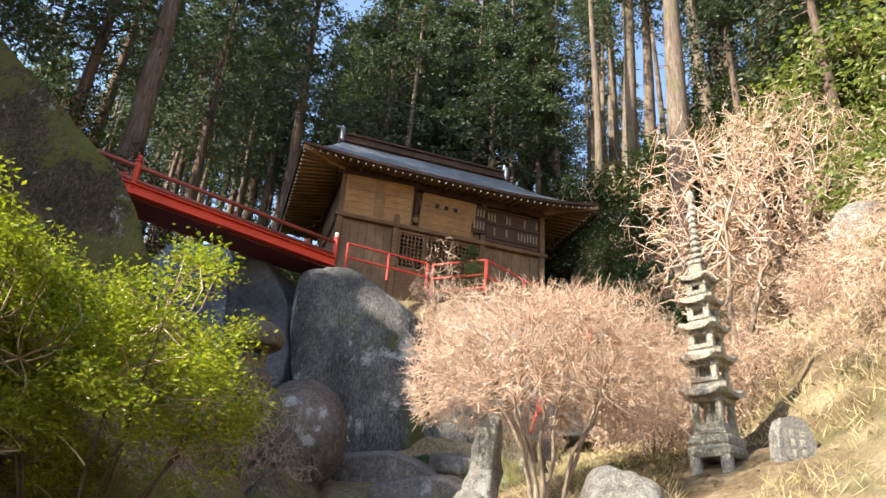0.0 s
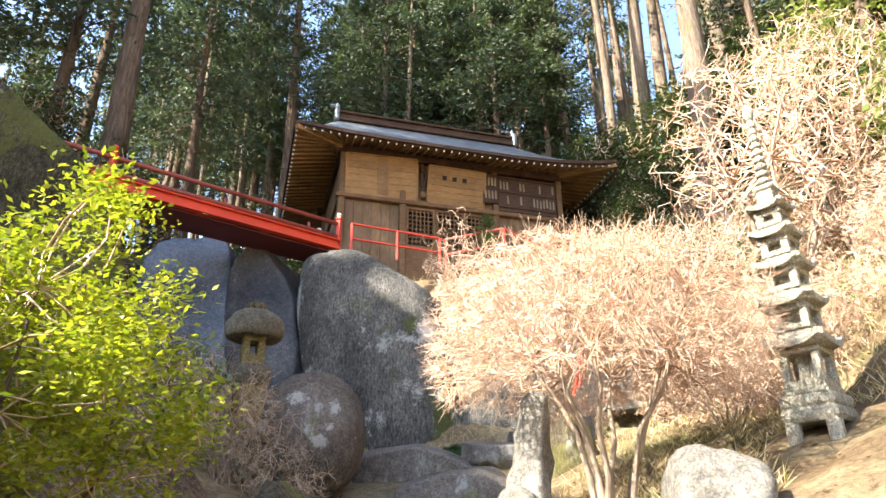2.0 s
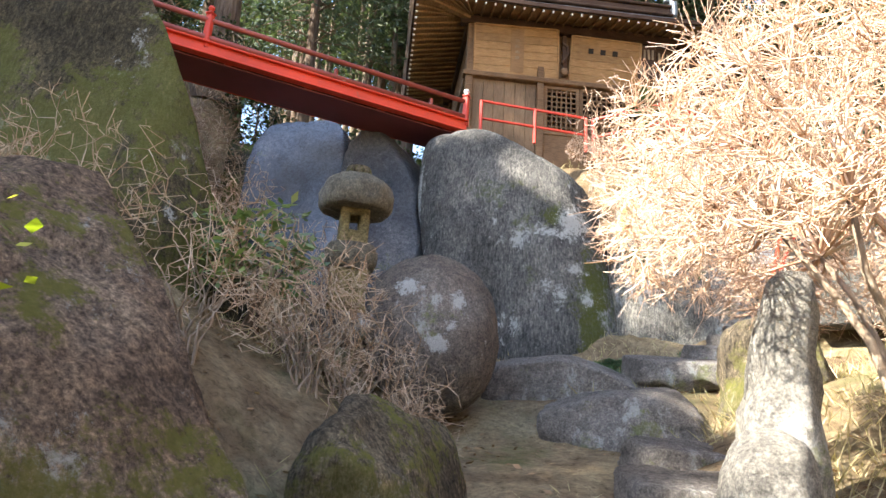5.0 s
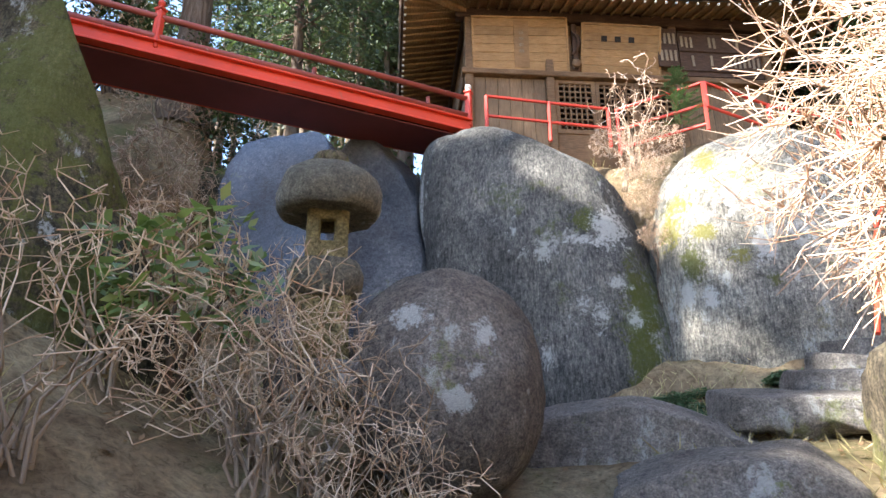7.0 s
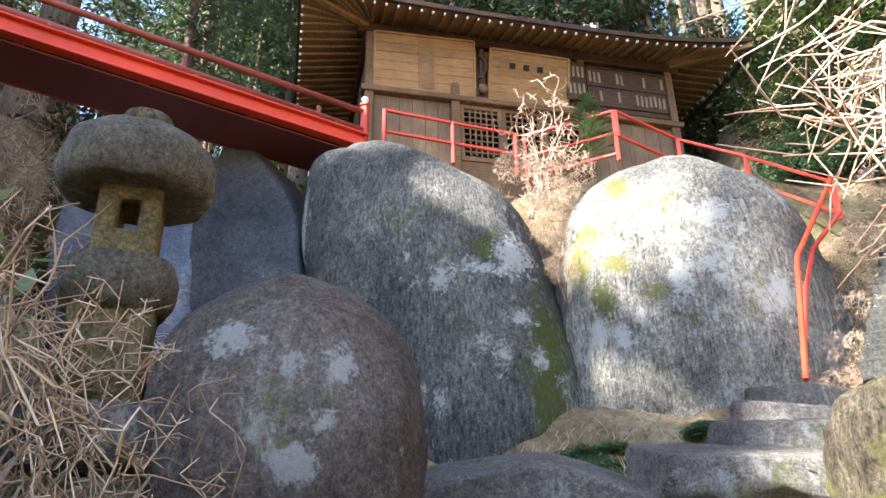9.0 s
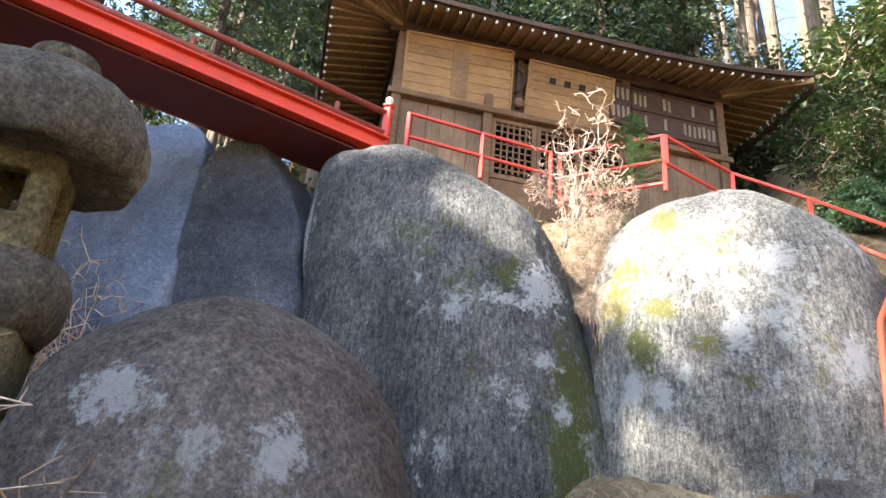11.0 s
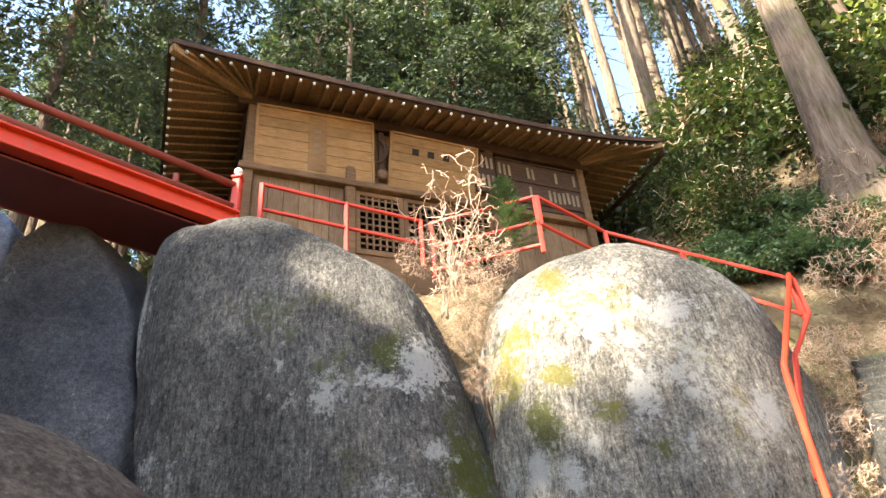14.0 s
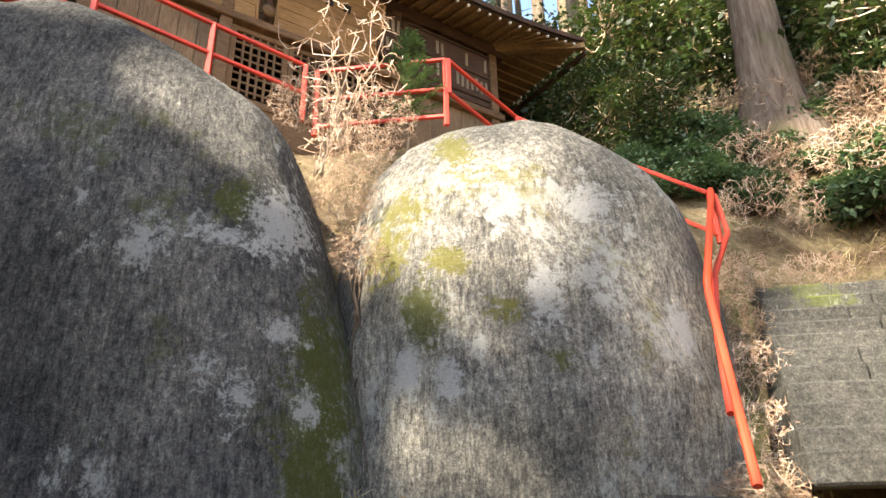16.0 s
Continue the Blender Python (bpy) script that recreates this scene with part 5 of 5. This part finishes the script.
# unseen wood added to the west; its top edge is set to shade the path
SHADE_EDGE = [(-15, 15.8), (-12, 16.0), (-10, 16.3), (-8, 16.9), (-6, 17.4), (-4, 17.8), (-2.2, 20.2), (-0.8, 20.6), (0.3, 19.3), (2, 18.8), (4, 20.2), (9, 23.0), (30, 23.0)]
for i in range(34):
    y = -15 + i * 0.85
    x = -16 + rnd.uniform(-0.6, 0.6)
    top = along(y, SHADE_EDGE) + rnd.uniform(-0.5, 0.5)
    again(CEDARS[3], x, y, turn=rnd.uniform(0, 360), scale=1.0 + rnd.uniform(0, 0.1), squash=max(0.5, (top - height(x, y)) / 15.5))
# unseen old giants added higher up; their high crowns dapple hall and far bank
SHADE_GIANT = cedar("cedar", 32, 0.42, 6, 23.0, M_CEDAR, M_BARK, "unseen giant cedar added for shade, with a bare trunk and a high crown", 2.2, 56, 44)
stand(SHADE_GIANT, -24.3, -8.8, turn=15)
for i in range(1, 10):
    x, y = -24 + rnd.uniform(-1.0, 1.0), -8.8 + i * 1.4
    again(SHADE_GIANT, x, y, turn=rnd.uniform(0, 360), squash=(32.3 + rnd.uniform(-0.5, 0.8) - height(x, y)) / 23)
# more unseen low cedars filling in behind the shading row
for i in range(10):
    x, y = rnd.uniform(-24, -18.5), rnd.uniform(-15, -8)
    again(CEDARS[3], x, y, turn=rnd.uniform(0, 360), scale=rnd.uniform(0.75, 0.9), squash=0.62)

for x, y, k in ((9.2, 13.4, 0.9), (12.2, 12.2, 1.0), (8.0, 16.5, 0.8), (13.5, 9.0, 0.9)):
    again(CEDARS[3], x, y, turn=rnd.uniform(0, 360), scale=k, label="young cedar with soft light green boughs on the bank")

# undergrowth behind the hall and up the hillside
BUSH = [leafy_bush("evergreen_bush", (1.3, 1.3, 1.1), 21, 3000, 0.15, M_EVERGREEN, "glossy dark evergreen bush on the hillside"),
        leafy_bush("evergreen_bush", (1.0, 1.0, 1.5), 22, 2600, 0.13, M_EVERGREEN, "upright evergreen bush with shining leaves"),
        leafy_bush("fern_bush", (0.9, 0.9, 0.45), 23, 2800, 0.17, M_FERN, "low clump of soft green ferns", 5, droop=0.5),
        leafy_bush("bright_bush", (1.4, 1.4, 1.3), 24, 3200, 0.16, M_BAMBOO, "sunlit light green bush on the bank", droop=0.6)]
stand(BUSH[0], 4.6, 17.6, scale=0.75)
stand(BUSH[1], 6.9, 18.4, scale=0.8)
stand(BUSH[2], 3.9, 14.6, scale=0.5)
stand(BUSH[3], 9.5, 12.5, sink=0.3)
for i in range(52):
    x, y = rnd.uniform(-11, 14), rnd.uniform(18.6, 27)
    if y < 19.8 and -6 < x < 3:
        continue
    again(BUSH[rnd.choice((0, 0, 1))], x, y, turn=rnd.uniform(0, 360), scale=rnd.uniform(0.8, 1.5), sink=0.15)
for i in range(26):
    x, y = rnd.uniform(3.6, 11), rnd.uniform(15.2, 20)
    if abs(x - 5.7) < 0.9 and abs(y - 15.1) < 1.2:
        continue
    again(BUSH[rnd.choice((0, 1))], x, y, turn=rnd.uniform(0, 360), scale=rnd.uniform(0.4, 0.75), sink=0.1)
for i in range(40):
    again(BUSH[2], rnd.uniform(2.9, 6.4), rnd.uniform(14.2, 16.0), turn=rnd.uniform(0, 360), scale=rnd.uniform(0.25, 0.5), squash=rnd.uniform(0.8, 1.4), sink=0.03)
for x, y, s, z in ((8.3, 9.6, 1.0, None), (11.2, 11.8, 1.3, None), (10.2, 14.5, 1.5, None), (12.5, 14.0, 1.7, None), (8.9, 15.0, 1.2, None), (11.0, 9.0, 1.3, None), (7.6, 8.2, 0.5, None), (13.0, 11.0, 1.6, None)):
    again(BUSH[3], x, y, z, turn=rnd.uniform(0, 360), scale=s, sink=0.2)
for i in range(22):
    again(BUSH[rnd.choice((0, 1))], rnd.uniform(-13, -6.5), rnd.uniform(12.5, 19), turn=rnd.uniform(0, 360), scale=rnd.uniform(0.6, 1.1), sink=0.15)
for x, y, s in ((-4.3, 14.8, 0.55), (-3.6, 14.2, 0.4), (-5.6, 14.9, 0.7), (-7.0, 14.4, 0.6), (-5.3, 14.6, 1.1), (-6.2, 15.0, 0.9)):
    again(BUSH[1], x, y, turn=rnd.uniform(0, 360), scale=s, sink=0.1)

# ---------------------------------------------------------------- bare shrubs and trees
shrub = bare_shrub("bare_shrub", (0.05, 0.2, 1.58), (1.4, 1.4, 1.0), 7, 240, 1700, 7500, 31, "dense leafless shrub with pale pinkish twigs beside the path", M_TWIG, r0=0.036, fine=0.0027)
stand(shrub, 1.52, 5.3, 1.12)
bank_tree = bare_shrub("bare_tree", (0.2, 0.0, 3.5), (1.75, 1.5, 2.3), 5, 90, 330, 650, 32, "leafless tree with a tangle of pale branches on the bank", M_TWIG, r0=0.07, fine=0.0075, floor=-0.9, category="tree", jag=0.3)
stand(bank_tree, 5.0, 10.2)
again(bank_tree, 6.9, 11.4, turn=130, scale=1.05)
BRUSH = [bare_shrub("dry_brush", (0, 0, 0.55), (0.8, 0.75, 0.6), 6, 50, 170, 330, 33, "tangle of dry reddish brown twigs on the bank", M_TWIG_RED, r0=0.014, fine=0.005, floor=-0.8, jag=0.25),
         bare_shrub("dry_brush", (0, 0, 0.5), (0.75, 0.8, 0.5), 5, 50, 150, 300, 34, "tangle of pale dry twigs on the bank", M_TWIG, r0=0.013, fine=0.005, floor=-0.8, jag=0.28),
         bare_shrub("bramble", (0, 0, 0.6), (0.75, 0.7, 0.6), 9, 26, 50, 60, 35, "bare brown bramble with arching stems", M_TWIG_GREY, r0=0.013, fine=0.0036, floor=-0.7, jag=0.3)]
stand(BRUSH[0], 4.3, 7.4)
stand(BRUSH[1], 3.0, 7.0)
stand(BRUSH[2], -2.15, 6.35)
for i in range(44):
    x, y = rnd.uniform(2.6, 9.5), rnd.uniform(4.6, 12.5)
    if abs(x - along(y, PATH_X)) < 1.6 or (x < 4.6 and y < 6.0) or (y > 10.3 and x < 5.2):
        continue
    again(BRUSH[rnd.choice((0, 0, 1))], x, y, turn=rnd.uniform(0, 360), scale=rnd.uniform(0.6, 1.35), sink=0.05)
for i in range(46):
    again(BRUSH[rnd.choice((0, 1, 1))], rnd.uniform(4.6, 10.5), rnd.uniform(5.2, 11.0), turn=rnd.uniform(0, 360), scale=rnd.uniform(0.5, 1.0), sink=0.08)
for i in range(14):
    again(BUSH[3], rnd.uniform(5.5, 10.5), rnd.uniform(5.5, 10.5), turn=rnd.uniform(0, 360), scale=rnd.uniform(0.2, 0.45), sink=0.05)
for i in range(12):
    again(BRUSH[0], rnd.uniform(2.9, 5.0), rnd.uniform(8.5, 10.2), turn=rnd.uniform(0, 360), scale=rnd.uniform(0.8, 1.4))
for i in range(26):
    again(BUSH[rnd.choice((0, 1, 2))], rnd.uniform(6.6, 12.5), rnd.uniform(13.2, 18.5), turn=rnd.uniform(0, 360), scale=rnd.uniform(0.7, 1.2), sink=0.15)
for x, y, s in ((-2.05, 6.75, 0.95), (-2.4, 6.6, 0.9), (-1.85, 6.55, 0.7), (-1.55, 6.75, 0.6), (-2.3, 6.7, 0.8), (-1.2, 6.2, 0.5), (-2.5, 5.4, 0.9), (-1.5, 6.3, 0.7), (-3.1, 6.3, 1.0), (-2.9, 7.3, 0.8), (-3.6, 5.2, 1.0), (-3.4, 8.6, 0.9)):
    again(BRUSH[2], x, y, turn=rnd.uniform(0, 360), scale=s)
for x, y in ((-4.6, 8.6), (-5.4, 10.0), (-6.2, 11.4), (-7.4, 12.0), (-4.4, 10.2), (-8.2, 10.6), (-5.8, 9.0)):
    again(BRUSH[rnd.choice((0, 2))], x, y, turn=rnd.uniform(0, 360), scale=rnd.uniform(0.8, 1.3))
for x, y, k in ((-6.9, 11.6, 1.3), (-7.6, 11.2, 1.4), (-8.3, 11.8, 1.4), (-6.3, 10.9, 1.1), (-7.2, 12.3, 1.2), (-8.9, 12.4, 1.3)):
    again(BRUSH[0], x, y, turn=rnd.uniform(0, 360), scale=k)
crevice = bare_shrub("crevice_shrub", (0.1, -0.1, 0.85), (0.62, 0.4, 0.9), 8, 26, 46, 44, 36, "bare pale shrub growing from the cleft between the rocks", M_TWIG, r0=0.015, fine=0.0055, floor=-0.8, jag=0.3)
stand(crevice, -0.62, 12.95, 6.2)
again(crevice, -0.75, 12.6, 5.7, turn=90, scale=0.6)

for x, y, z, t_, k in ((-0.45, 12.75, 5.75, 30, 0.45), (-0.55, 12.5, 5.2, 80, 0.4), (-0.25, 13.1, 6.3, 140, 0.5), (-0.95, 13.2, 6.5, 200, 0.45), (-0.42, 12.2, 4.6, 260, 0.32)):
    again(BRUSH[k > 0.42], x, y, z, turn=t_, scale=k)
for i in range(12):
    again(BRUSH[i % 2], rnd.uniform(-1.1, 0.0), rnd.uniform(13.0, 13.9), turn=30.0 * i, scale=rnd.uniform(0.3, 0.55), sink=0.05)
for i in range(30):
    again(BRUSH[rnd.choice((0, 0, 1))], rnd.uniform(4.2, 9.5), rnd.uniform(12.3, 15.6), turn=rnd.uniform(0, 360), scale=rnd.uniform(0.5, 1.1), sink=0.08)
for i in range(16):
    again(BUSH[2], rnd.uniform(4.0, 8.5), rnd.uniform(13.0, 16.5), turn=rnd.uniform(0, 360), scale=rnd.uniform(0.4, 0.75), sink=0.05)
for i in range(34):
    x = rnd.uniform(-1.9, 1.0)
    again(BUSH[2], x, 11.1 + rnd.uniform(-0.7, 0.45), turn=rnd.uniform(0, 360), squash=0.6, scale=rnd.uniform(0.13, 0.26), label="low green weeds at the foot of the rocks")

for x, y, k in ((1.95, 11.55, 0.4), (2.25, 12.0, 0.45), (1.75, 11.25, 0.32), (2.5, 12.4, 0.5), (2.75, 12.75, 0.45), (3.0, 13.2, 0.5), (2.1, 11.75, 0.35), (3.3, 13.4, 0.45), (4.1, 13.3, 0.5)):
    again(BRUSH[rnd.choice((0, 1))], x, y, turn=rnd.uniform(0, 360), scale=k)

def hanging_roots():
    e = thing("hanging_roots", (-0.45, 12.4, 4.75), "long brown roots hanging down the cleft between the rocks", "roots")
    inv, rnd2 = Matrix.Translation(-e.location), random.Random(8)
    for k in range(4):
        x0, long = -0.5 + 0.05 * k, rnd2.uniform(1.3, 1.9)
        pts = []
        for i in range(10):
            t = i / 9
            pts.append((x0 + 0.12 * t + 0.05 * math.sin(5 * t + 2 * k) + rnd2.uniform(-0.012, 0.012), 12.42 - 0.2 * t + 0.04 * math.sin(4 * t + k), 4.75 - t * long))
        obj("root", *moved(tube(pts, [0.009 * (1 - 0.6 * i / 9) for i in range(10)], 5), inv), M_BARK, e, smooth=True)


hanging_roots()

# fresh green bush close to the start of the path
azalea = leafy_bush("azalea_bush", (0.94, 0.85, 1.14), 41, 30000, 0.033, M_YELLOWGREEN, "azalea bush with fresh yellow-green leaves", 8, lump=0.14, thick=0.4, floor=-0.22)
stand(azalea, -0.98, 1.8, 0.3)
again(azalea, -1.75, 1.2, 0.35, turn=100, scale=1.05)
again(azalea, -1.85, 2.2, 0.35, turn=200, scale=0.8)
laurel = leafy_bush("laurel_bush", (0.55, 0.5, 0.4), 42, 420, 0.13, M_LAUREL, "small leafy laurel beside the lantern", 5, lump=0.25)
stand(laurel, -2.75, 6.45, 2.45)


def sapling():
    rng = np.random.default_rng(5)
    e = tagged(new("sapling"), "small green conifer sapling on the rock", "tree")
    obj("trunk", *tube([(0, 0, -0.3), (0.02, 0, 0.6), (0, 0.01, 1.45)], [0.02, 0.014, 0.004], 6), M_BARK, e)
    P, A = [], []
    for i in range(46):
        z = 0.15 + 1.25 * rng.random()
        L = 0.42 * (1.5 - z) / 1.35 + 0.06
        a = rng.random() * 6.283
        d = np.array([math.cos(a), math.sin(a), 0.35])
        for s in np.linspace(0.15, 1, 16):
            for sg in (-1, 1):
                P.append(d * L * s + np.array([0, 0, z]))
                A.append(d * 0.7 + sg * np.cross(d, [0, 0, 1.0]) * 0.8 + rng.normal(size=3) * 0.2)
    P, A = np.array(P), unit(np.array(A))
    L = rng.uniform(0.04, 0.085, (len(P), 1))
    V, F = quads(P, A * L, unit(np.cross(A, [0.1, 0.05, 1.0])) * L * 0.16)
    big_mesh("foliage", V, F, M_FERN, e)["kind"] = "stuff"
    stand(e, 0.12, 13.75, 6.75)


sapling()


# ---------------------------------------------------------------- grass and litter
def ground_cover():
    rng = np.random.default_rng(51)
    P = []
    tries = rng.uniform([-4.5, -2.5], [9.5, 16.5], (100000, 2))
    for x, y in tries:
        d = x - along(y, PATH_X)
        clump = noise.noise(Vector((x * 1.3, y * 1.3, 0.5)))
        keep = 0.9 if 0.75 < d < 6.5 and clump > -0.15 else (0.5 if d < -0.7 and clump > 0.1 else (0.14 if clump > 0.25 else 0.0))
        if y > 8.6 and -3.5 < d < 0.8 and y < 11.9:
            keep = 0.55 if clump > -0.1 else 0.1
        if rng.random() < keep:
            P.append((x, y, height(x, y) - 0.01))
    P = np.array(P)
    n = len(P)
    A = unit(rng.normal(size=(n, 3)) * np.array([0.75, 0.75, 0.2]) + np.array([0, 0, 0.75]))
    L = rng.uniform(0.06, 0.26, (n, 1))
    V, F = quads(P, A * L, unit(np.cross(A, rng.normal(size=(n, 3)))) * 0.0045)
    g = big_mesh("dry_grass", V, F, M_GRASS)
    tagged(g, "dry straw-coloured grass over the bank and path edges", "grass", kind="stuff")
    P = []
    for x, y in rng.uniform([-6.5, -2.5], [9.5, 16], (26000, 2)):
        clump = noise.noise(Vector((x * 0.9, y * 0.9, 4.5)))
        if rng.random() < 0.35 + 0.8 * clump:
            P.append((x, y, height(x, y) + 0.012))
    P = np.array(P)
    n = len(P)
    A = unit(rng.normal(size=(n, 3)) * np.array([1, 1, 0.25]))
    L = rng.uniform(0.03, 0.085, (n, 1))
    V, F = quads(P, A * L, unit(np.cross(A, rng.normal(size=(n, 3)) * 0.3 + np.array([0, 0, 1.0]))) * L * 0.26)
    g = big_mesh("leaf_litter", V, F, M_LITTER)
    tagged(g, "fallen brown leaves scattered over the ground", "leaves", kind="stuff")


ground_cover()
